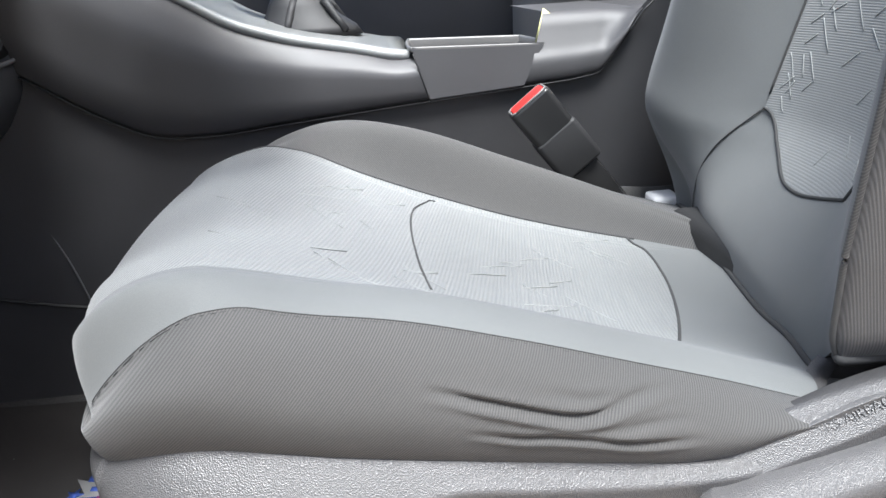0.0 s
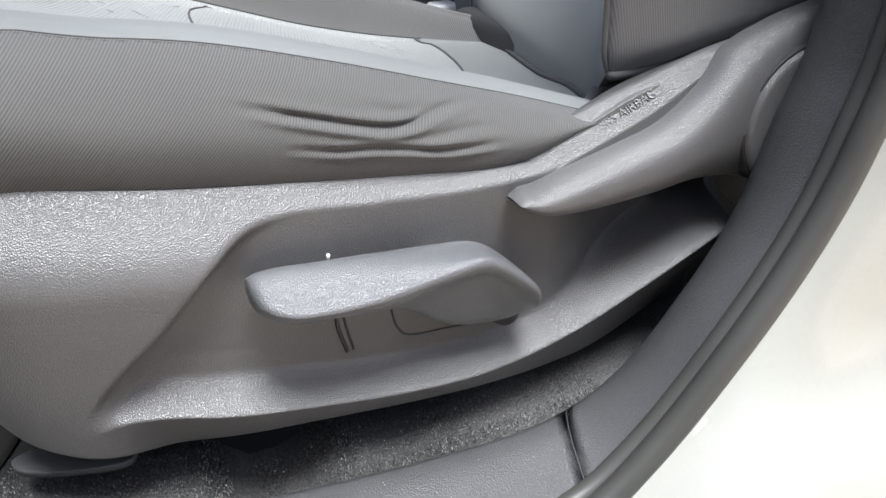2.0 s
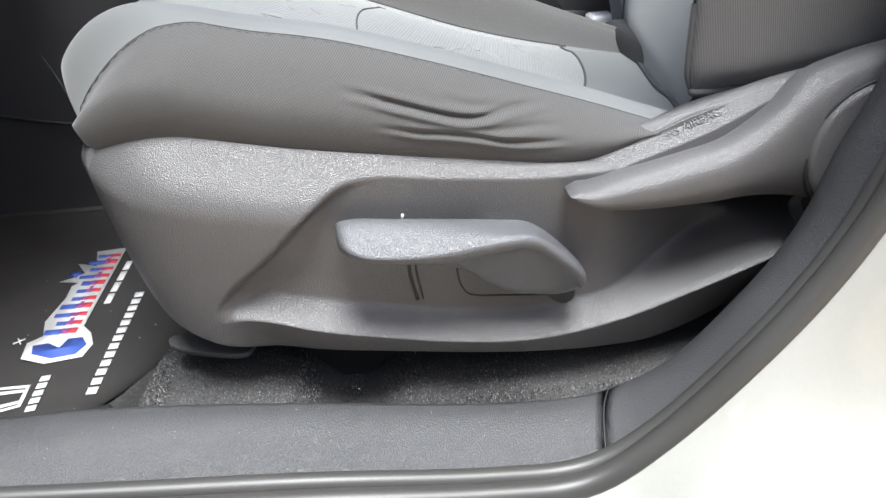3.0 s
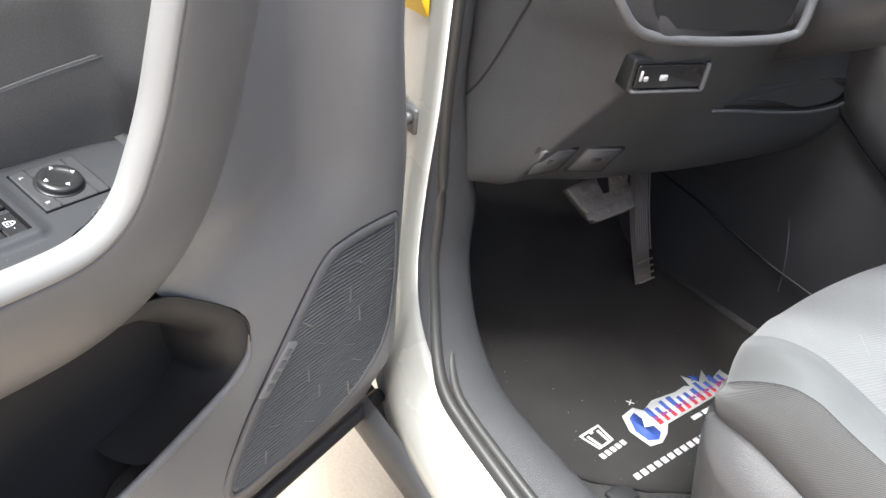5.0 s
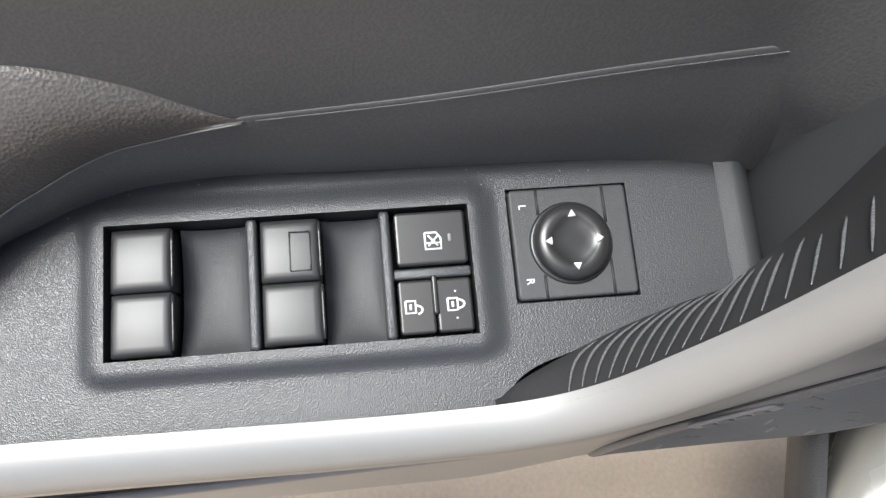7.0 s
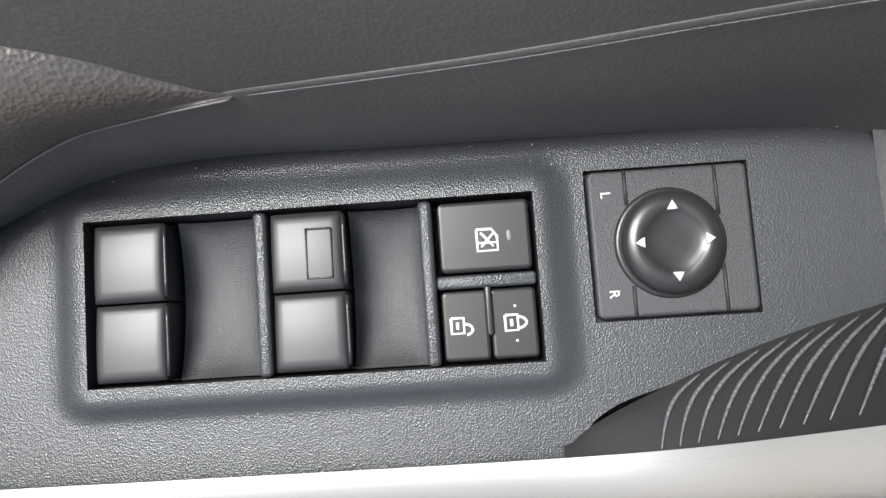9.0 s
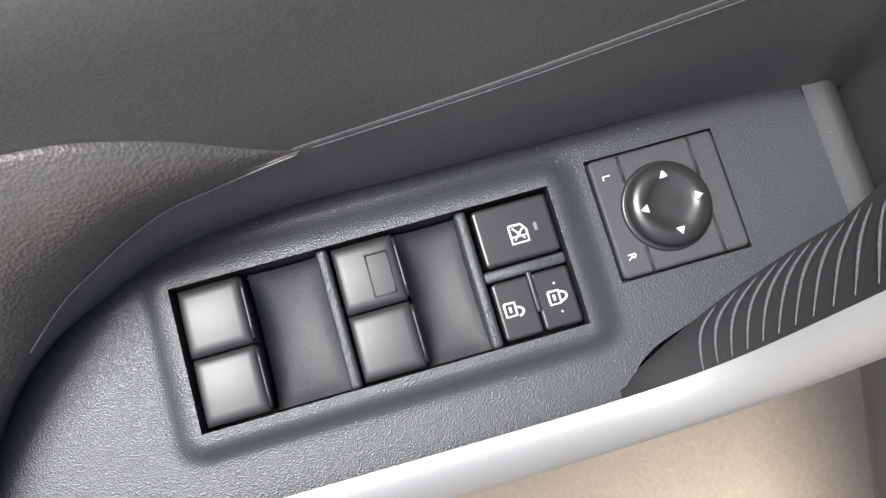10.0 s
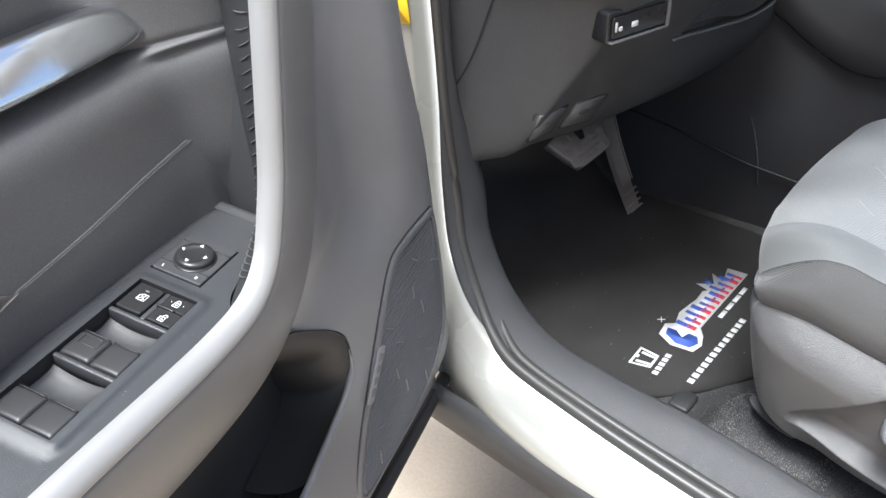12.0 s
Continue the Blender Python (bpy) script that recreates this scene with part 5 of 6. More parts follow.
def recliner(seat):
    """Plastic cover at the seat hinge, with a finger handle and a round cap."""
    up = lambda o, s: (lambda a, b, d: (a, o - d - s * max(0.0, a - 0.40), b))
    band = [tuple(p) for p in curve([(0.345, 0.648), (0.378, 0.656), (0.413, 0.671), (0.45, 0.684), (0.50, 0.693), (0.56, 0.699), (0.66, 0.708), (0.72, 0.69), (0.66, 0.68), (0.54, 0.668), (0.42, 0.648)], 80, True)]
    ridge = [(0.34, 0.630), (0.36, 0.634), (0.392, 0.6455), (0.451, 0.666), (0.50, 0.690), (0.72, 0.72)]
    lean = lambda a, b, d: (a, 0.006 - d + 0.9 * max(0.0, b - at(a, ridge) - 0.001), b)
    rows = []
    for x in np.linspace(0.358, 0.66, 80):
        zr, zt = at(x, ridge), at(x, [(0.349, 0.6475), (0.378, 0.659), (0.413, 0.670), (0.45, 0.681), (0.50, 0.6975), (0.56, 0.706), (0.66, 0.715)])
        rows.append([lean(x, z, 0.004 - 0.006 * max(0.0, (s - 0.85) / 0.15) ** 2) for s, z in [(s, zr - 0.012 + (zt - zr + 0.012) * s) for s in np.linspace(0, 1, 30)]] + [lean(x, zt - 0.012, -0.02)])
    part("airbag_band", sheet(rows, flip=True), SHIELD, seat, "grained grey sloping band with raised lettering")
    cover = part("recliner_cover", slab([(a, b - 0.006) for a, b in band], -0.02, 0.002, 0.005, up(0.012, 0.0), 4), SHIELD, seat, "grained grey plastic hinge cover with raised lettering")
    tops = [(0.3425, 0.6425), (0.347, 0.6450), (0.355, 0.6455), (0.381, 0.6505), (0.421, 0.6590), (0.454, 0.6680), (0.478, 0.6820), (0.497, 0.698), (0.53, 0.711), (0.57, 0.719), (0.62, 0.722), (0.69, 0.71)]
    lows = [(0.3425, 0.6415), (0.347, 0.6365), (0.353, 0.6325), (0.364, 0.6275), (0.384, 0.6242), (0.43, 0.6228), (0.47, 0.6225), (0.507, 0.615), (0.54, 0.605), (0.58, 0.592), (0.65, 0.598), (0.69, 0.62)]
    rows = []
    for x in np.r_[0.3425, 0.3426 + 0.022 * np.linspace(0, 1, 16) ** 2, np.linspace(0.366, 0.69, 80)]:
        zt, zb = at(x, tops), at(x, lows)
        tip = min(1.0, max(0.0, (x - 0.3424) / 0.010))
        deep = 0.015 + 0.005 * tip ** 0.5
        if x == 0.3425:
            deep *= 0.7
        row = []
        for s in np.linspace(0, 1, 40):
            # steep at the crease, full in the upper half, rolling under at the foot
            w = (1 - abs(2 * s ** 0.85 - 1) ** 2.6) ** 0.55
            row.append((x, -0.002 - deep * w, zt + (zb - zt) * s))
        back = x + 0.010 * (1 - min(1.0, (x - 0.3425) / 0.03))
        rows.append([(px + 0.004 * step(0.50, 0.42, px), py, pz - 0.0055 * step(0.52, 0.44, px)) for px, py, pz in [(back, 0.008, zt - 0.002)] + row + [(back, 0.008, zb + 0.003)]])
    part("recline_handle", sheet(rows), SHIELD, seat, "grained grey plastic recline handle")
    cap = [(0.549 + 0.0465 * math.cos(a), 0.652 + 0.0465 * math.sin(a)) for a in np.linspace(0, 2 * math.pi, 60, endpoint=False)]
    ring = [(0.549 + 0.0482 * math.cos(a), 0.652 + 0.0482 * math.sin(a)) for a in np.linspace(0, 2 * math.pi, 60, endpoint=False)]
    part("cap_gap", slab(ring, 0, 0.0235, 0.0005, up(0.004, 0.02)), RUBBER, seat)
    part("hinge_cap", slab(cap, 0, 0.0268, 0.004, up(0.004, 0.02), 4), SHIELD, seat, "round plastic hinge cap")
    ex, nn = Vector((0.934, 0.0, 0.358)), Vector((-0.24, -0.743, 0.625)).normalized()
    ey = nn.cross(ex).normalized()
    o = Vector(lean(0.4350, 0.6690, 0.0050))
    m = Matrix(((ex.x, ey.x, nn.x, o.x), (ex.y, ey.y, nn.y, o.y), (ex.z, ey.z, nn.z, o.z), (0, 0, 0, 1)))
    writing("lettering", "SRS AIRBAG", 0.0078, SHIELD, cover, m, 0.0002)


driver_seat()


def buckle():
    b = thing("seat_belt_buckle", "black seat belt buckle with red release button", "buckle")
    d = Vector((0.62, 0.02, -0.78)).normalized()
    m = Matrix.Translation((0.366, 0.465, 0.770)) @ d.to_track_quat("-Z", "Y").to_matrix().to_4x4()
    # local axes: -z along the strap, x across
    side = Vector((0, 1, 0))
    fwd = d.cross(side).normalized()
    m = Matrix(((fwd.x, side.x, -d.x, 0.366), (fwd.y, side.y, -d.y, 0.470), (fwd.z, side.z, -d.z, 0.763), (0, 0, 0, 1)))
    body = part("housing", slab(rounded(-0.025, 0.025, -0.015, 0.015, 0.007), -0.062, 0.0, 0.004, back=True), BUTTON, b, m=m)
    part("button_rim", tube([(0.0222 * a, 0.0125 * c, 0.0002) for a, c in ((-0.8, -1), (0.8, -1), (1, -0.7), (1, 0.7), (0.8, 1), (-0.8, 1), (-1, 0.7), (-1, -0.7), (-0.8, -1))], 0.0013, 6), FASCIA, body, "worn pale edge round the button", m=m)
    part("button", slab(rounded(-0.0205, 0.0205, -0.0112, 0.0112, 0.005), -0.006, 0.0016, 0.0015), RED, body, "red release button", m=m)
    part("sleeve", slab(rounded(-0.0265, 0.0265, -0.0160, 0.0160, 0.006), -0.098, -0.044, 0.004, back=True), RUBBER, b, m=m)
    part("stalk", slab(rounded(-0.019, 0.019, -0.008, 0.008, 0.004), -0.20, -0.10, 0.002), BUTTON, b, m=m)
    c = thing("tether_clip", "small pale plastic clip between cushion and backrest", "clip")
    part("body", box(0.508, 0.540, 0.452, 0.485, 0.625, 0.646, 0.004), PRINT, c)


buckle()
# ---- driver's door, standing open ----
DOOR = Matrix(((0.339, 0.941, 0, -0.169), (-0.941, 0.339, 0, -0.494), (0, 0, 1, 0), (0, 0, 0, 1)))
# door coordinates: u towards the rear edge of the door, n towards the cabin, z up


def top(u, n, h=0.0):
    """A place on the tilted armrest top, h above it."""
    return Vector((u - 0.029 * h, n + 0.24 * h, 0.946 + 0.03 * u - 0.25 * n + 0.968 * h))


GRIP = [(0.50, 0.966), (0.30, 0.953), (0.147, 0.9435), (0.0915, 0.9385), (0.05, 0.9345), (0.02, 0.933), (-0.004, 0.934), (-0.022, 0.940), (-0.037, 0.953), (-0.049, 0.973), (-0.062, 1.000), (-0.074, 1.034), (-0.086, 1.070), (-0.097, 1.105), (-0.115, 1.17), (-0.135, 1.25)]
GRIP_RUN = curve(GRIP, 150)
EDGE_MAX = [(0.73, -0.155), (0.758, -0.160), (0.785, -0.145), (0.81, -0.112), (0.83, -0.085), (0.85, -0.075), (0.88, -0.09), (0.92, -0.11), (0.96, -0.13), (1.07, -0.172), (1.25, -0.22)]
LIP = [(-0.158, 0.735), (-0.152, 0.720), (-0.135, 0.707), (-0.11, 0.699), (-0.076, 0.692), (0.005, 0.678), (0.2, 0.652), (0.5, 0.62)]
PLATE = [(-0.092, -0.0095), (-0.075, -0.0125), (-0.045, -0.0145), (-0.014, -0.0150), (0.036, -0.0155), (0.093, -0.0155), (0.110, -0.0135), (0.124, -0.0095), (0.137, -0.004), (0.155, 0.0055), (0.168, 0.018), (0.178, 0.035), (0.184, 0.050), (0.186, 0.066)]


def skin(u, z):
    """How far the lower trim stands out."""
    n = 0.027 - 0.026 * step(0.785, 0.875, z) * step(-0.33, -0.23, u)
    if u < -0.34:
        n *= math.sqrt(max(0.0, 1 - ((-0.34 - u) / 0.062) ** 2))
    n += 0.042 * step(-0.27, -0.12, u) * step(0.80, 0.90, z)
    n -= 0.03 * step(0.58, 0.48, z)
    return n


def outer(i):
    a, b = GRIP_RUN[max(i - 1, 0)], GRIP_RUN[min(i + 1, 149)]
    d = (b - a) / np.linalg.norm(b - a)
    return np.array([-d[1], d[0]])


def car_door():
    door = thing("car_door", "open driver's door with black trim, armrest switches and silver strip", "car door", DOOR)
    # painted shell
    part("shell", box(-0.412, 0.60, -0.13, -0.062, 0.475, 1.30, 0.012, 3), WHITE, door, "white painted door shell")
    part("bottom_seal", tube([(u, 0.0, 0.478) for u in np.linspace(-0.39, 0.58, 30)], 0.010, 10), RUBBER, door, "black rubber seal along the door bottom")
    # front band of the trim
    rows = []
    for z in np.r_[np.linspace(0.7372, 1.25, 70)]:
        m = at(z, EDGE_MAX)
        rows.append([(u + 0.020 * step(0.82, 1.0, z) * step(-0.30, -0.402, u), skin(u, z), z) for u in np.r_[-0.402, -0.401, -0.399, -0.396, -0.392, -0.387, -0.38, -0.37, -0.36, np.linspace(-0.35, m, 40)]])
    part("front_panel", sheet(rows), DOORTRIM, door, "smooth black front panel of the door trim")
    rows = []
    for u in np.r_[-0.402, -0.401, -0.399, -0.396, -0.392, -0.387, -0.38, -0.37, -0.36, np.linspace(-0.35, 0.5, 110)]:
        hi = 0.7372 if u < -0.158 else at(u, LIP)
        rows.append([(u, skin(u, z) + 0.010 * step(-0.15, 0.0, u), z) for z in np.linspace(hi, 0.495, 40)])
    part("lower_panel", sheet(rows), DOORTRIM, door, "black lower door trim with map pocket")
    lip = [(-0.045, 0.848), (-0.085, 0.832), (-0.112, 0.812), (-0.140, 0.788), (-0.157, 0.762)] + LIP[0:]
    lip_run = [(u, skin(u, z) + 0.010 * step(-0.15, 0.0, u), z) for u, z in curve(lip, 110)]
    part("pocket_lip", tube([(u, n - 0.0005, z) for u, n, z in lip_run[40:]], [0.0012 + 0.0026 * step(0, 14, k) for k in range(70)], 8), DOORTRIM, door)
    part("pocket_joint", tube([(u, n + 0.0002, z) for u, n, z in lip_run[:46]], 0.0009, 6), RUBBER, door)
    # the mouth of the pocket rolls inward from its edge
    rows = []
    for u, n, z in lip_run:
        q = Vector((u, 0, z))
        w = step(0.752, 0.728, z)
        d = ((Vector((max(u, -0.06) + 0.03, 0, 0.725)) - q).normalized() * (1 - w) + Vector((0.8, 0, -0.7)) * w).normalized()
        rows.append([(q.x + d.x * 0.040 * math.sin(a), n - 0.0006 - 0.068 * (1 - math.cos(a)), q.z + d.z * 0.040 * math.sin(a)) for a in np.linspace(0, math.pi / 2, 12)])
    # black in place of the trim colour, as the pocket's inside lies in shade
    part("pocket_mouth", sheet(rows[:84]), RUBBER, door, "smooth rolled end of the map pocket, coloured black for its shade")
    # pocket liner and cup ring
    rows = [[(u, -0.040, 0.90), (u, -0.044, 0.70), (u, -0.03, 0.585), (u, 0.008, 0.578), (u, 0.016, 0.580), (u, 0.019, 0.60), (u, 0.019, 0.64)] for u in np.linspace(-0.21, 0.5, 20)]
    # the liner's black deepens the shade in the pocket
    part("pocket_liner", sheet(rows), RUBBER, door, "pocket liner coloured black for the shade inside")
    cup = [(-0.058 + 0.044 * math.cos(a), 0.010 + 0.022 * math.sin(a)) for a in np.linspace(0, 2 * math.pi, 40, endpoint=False)]
    part("bottle_holder", slab(cup, 0.578, 0.652, 0.008), RUBBER, door, "rounded bottle holder wall in the door pocket")
    part("pocket_fin", box(0.055, 0.061, -0.002, 0.026, 0.58, 0.70, 0.002), FASCIA, door)

    # armrest fascia and silver strip follow one bent line
    def sweep(prof, a=0, b=150, taper=None):
        out = []
        for i in range(a, b):
            o = outer(i)
            c = GRIP_RUN[i]
            out.append([(c[0] + o[0] * s, n, c[1] + o[1] * s) for s, n in prof])
        return out
    strip = [(-0.0035, 0.066), (-0.0035, 0.0685), (-0.0028, 0.0712), (-0.0005, 0.0745), (0.003, 0.0770), (0.0065, 0.0783), (0.0088, 0.0780), (0.0095, 0.0762), (0.0095, 0.072)]
    part("grip_strip", sheet(sweep(strip)), SILVER, door, "satin silver grip strip")
    fascia = curve([(0.0085, 0.0735), (0.010, 0.0765), (0.014, 0.0775), (0.03, 0.0755), (0.05, 0.070), (0.07, 0.062), (0.085, 0.053), (0.093, 0.045), (0.095, 0.036), (0.092, 0.024), (0.088, 0.01), (0.086, -0.004)], 40)
    part("armrest_fascia", sheet(sweep(fascia)), FASCIA, door, "smooth dark grey armrest fascia")

    # ribbed wall inside the grip
    foot = curve([(-0.003, 0.0655, 0), (-0.009, 0.059, 0), (-0.032, 0.049, 0), (-0.062, 0.039, 0), (-0.086, 0.033, 0)], 30)
    foot = [top(u, n) for u, n, _ in foot]
    rise = [Vector(p) for p in curve([tuple(foot[-1]), (-0.100, 0.026, 0.962), (-0.112, 0.018, 1.00), (-0.125, 0.012, 1.05), (-0.14, 0.006, 1.12), (-0.16, 0.0, 1.25)], 46)]
    foot = foot + rise[1:]
    k0 = int(np.argmin(np.hypot(GRIP_RUN[:, 0] + 0.003, GRIP_RUN[:, 1] - 0.934)))
    ks = np.linspace(k0, 149, len(foot))
    rows = []
    for f, k in zip(foot, ks):
        i = int(k)
        c, o = GRIP_RUN[i] * (1 - (k - i)) + GRIP_RUN[min(i + 1, 149)] * (k - i), outer(i)
        e = Vector((c[0] - o[0] * 0.0035, 0.0685, c[1] - o[1] * 0.0035))
        mid = f.lerp(e, 0.5) + Vector((0.0, -0.004, -0.002))
        rows.append([tuple(p) for p in curve([tuple(f), tuple(mid), tuple(e)], 10)])
    wall = part("grip_wall", sheet(rows), RUBBER, door, "ribbed black grip lining")
    fine = [curve([r[s] for r in rows], 600) for s in range(10)]
    for j in range(84, 520, 15):
        s0 = 1 + int(4.5 * step(150, 330, j))
        pts = [tuple(fine[s][j + int((9 - s) * 6)] + np.array((0.0004, -0.0003, 0.0004))) for s in range(s0, 9)]
        pts = [tuple(p) for p in curve(pts, 12)]
        part("rib", tube(pts, [0.0001 + 0.0004 * math.sin(math.pi * (0.1 + 0.85 * s / 11)) for s in range(12)], 6), PLASTIC, wall)

    # upper trim above the armrest, with the handle recess
    prof = [(0.925, -0.018), (0.945, -0.0175), (0.965, -0.0150), (0.985, -0.0125), (1.02, -0.0140), (1.042, -0.0155), (1.054, -0.0200), (1.061, -0.029), (1.064, -0.040), (1.066, -0.052), (1.075, -0.056), (1.11, -0.056), (1.15, -0.05), (1.25, -0.05)]
    rows = []
    for u in np.linspace(-0.20, 0.5, 80):
        fwd = step(-0.085, -0.15, u)
        w = curve(prof, 60)
        row = []
        for z, n in w:
            deep = step(1.055, 1.07, z) * step(-0.06, -0.10, u)
            row.append((u, n + 0.030 * deep * (1 - fwd) + (0.032 + max(0, -0.022 - n)) * fwd, z))
        rows.append(row)
    up = part("upper_trim", sheet(rows, flip=True), SOFT, door, "soft grained black upper door trim")
    # where the pad's fold lies beside the switches, and the seam that runs on from its tip
    fold_z = [(0.064, 0.985), (0.08, 0.983), (0.09, 0.981), (0.106, 0.977), (0.118, 0.974), (0.128, 0.971), (0.137, 0.9695), (0.15, 0.966), (0.17, 0.960), (0.19, 0.957), (0.5, 0.965)]
    fold_n = [(0.064, -0.0121), (0.08, -0.0113), (0.09, -0.0110), (0.106, -0.0105), (0.118, -0.007), (0.128, -0.003), (0.137, 0.002), (0.15, 0.013), (0.165, 0.028), (0.178, 0.046), (0.186, 0.062), (0.5, 0.064)]
    seam_z = [(-0.11, 1.0015), (-0.05, 0.9965), (0.013, 0.989), (0.066, 0.985)]

    def crest(u):
        """The upper edge of the band beside the switches."""
        if u < 0.066:
            z = at(u, seam_z)
            return at(z, prof) + 0.0004, z
        return at(u, fold_n), at(u, fold_z)
    rows = []
    for u in np.linspace(-0.108, 0.187, 110):
        n, z = crest(u)
        p = top(u, at(u, PLATE) + 0.0008, -0.0016)
        if u < 0.066:
            start = [(at(z + 0.004, prof) - 0.0030, z + 0.003), (at(z + 0.001, prof) - 0.0012, z + 0.001)]
        else:
            start = [(n - 0.006, z + 0.001), (n - 0.002, z + 0.0006)]
        keys = start + [(n, z), ((n + p.y) / 2 + 0.0015, (z + p.z) / 2 + 0.0006), (p.y, p.z), (p.y, p.z - 0.004)]
        rows.append([(u, a, b) for a, b in curve(keys, 40)])
    part("leather_band", sheet(rows, flip=True), SOFT, door, "soft grained brownish black band beside the switches")
    part("seam", tube([(u, crest(u)[0] + 0.0004, crest(u)[1]) for u in np.linspace(0.062, -0.105, 60)], 0.00018, 5), PLASTIC, up, "fine pale seam line")

    # soft elbow pad behind the switches, tapering to a point
    rows = []
    for u in np.r_[np.linspace(0.0655, 0.10, 24), np.linspace(0.104, 0.20, 34), np.linspace(0.21, 0.50, 24)]:
        zt = at(u, [(0.064, 0.9855), (0.07, 0.988), (0.078, 0.993), (0.09, 1.001), (0.103, 1.0075), (0.112, 1.011), (0.13, 1.014), (0.147, 1.017), (0.25, 1.020), (0.5, 1.022)])
        n, z = crest(max(u, 0.066))
        b = 0.0065 * step(0.064, 0.12, u)
        nt = -0.0124 + 0.0020 * step(0.066, 0.11, u)
        h = zt - z
        keys = [(-0.034, zt - 0.006), (-0.024, zt - 0.0015), (nt - 0.004, zt + 0.0004), (nt, zt - 0.0012), (nt + (n - nt) * 0.22 + b * 0.8, zt - 0.24 * h), (nt + (n - nt) * 0.52 + b, zt - 0.52 * h), (nt + (n - nt) * 0.86 + b * 0.5, zt - 0.82 * h), (n + 0.0006, z + 0.0006), (n - 0.001, z - 0.001)]
        rows.append([(u, a, c) for a, c in curve(keys, 48)])
    pad = part("elbow_pad", sheet(rows, flip=True), LEATHER, door, "grained brownish black leather elbow pad")
    part("fold_edge", tube([(u, crest(u)[0] + 0.0009, crest(u)[1] + 0.0004) for u in np.linspace(0.066, 0.15, 40)], 0.00032, 5), FASCIA, pad, "fine pale fold line")

    switch_plate(door)
    inner_handle(door)
    speaker(door)
    return door


def plate_mesh(outline_fn, u0, u1, n_hi, holes, h):
    """The armrest plate, gridded so that its openings follow grid lines."""
    bm = bmesh.new()
    us = sorted(set([round(v, 5) for v in list(np.linspace(u0, u1, 90))] + [round(v, 5) for hole in holes for v in hole[:2]]))
    vs = {}

    def vert(i, j, u, n):
        if (i, j) not in vs:
            vs[i, j] = bm.verts.new(top(u, n, h(u, n)))
        return vs[i, j]
    ns = sorted(set([round(v, 5) for v in list(np.linspace(-0.0, 0.0665, 40))] + [round(v, 5) for hole in holes for v in hole[2:]]))
    grid = []
    for i, u in enumerate(us):
        lo, hi = outline_fn(u), n_hi(u)
        grid.append([(u, min(max(n, lo), hi)) for n in [lo + max(0.0, -0.0045 - lo) * q for q in (0, 0.25, 0.5, 0.75)] + ns])
    k = len(grid[0])
    for i in range(len(us) - 1):
        for j in range(k - 1):
            mu, mn = (us[i] + us[i + 1]) / 2, (grid[i][j][1] + grid[i][j + 1][1]) / 2
            if any(a < mu < b and c < mn < d for a, b, c, d in holes):
                continue
            q = [(i, j), (i + 1, j), (i + 1, j + 1), (i, j + 1)]
            pts = [grid[a][b] for a, b in q]
            if abs(pts[0][1] - pts[3][1]) < 1e-6 and abs(pts[1][1] - pts[2][1]) < 1e-6:
                continue
            bm.faces.new([vert(a, b, *grid[a][b]) for a, b in q])
    bmesh.ops.remove_doubles(bm, verts=bm.verts[:], dist=1e-6)
    return bm


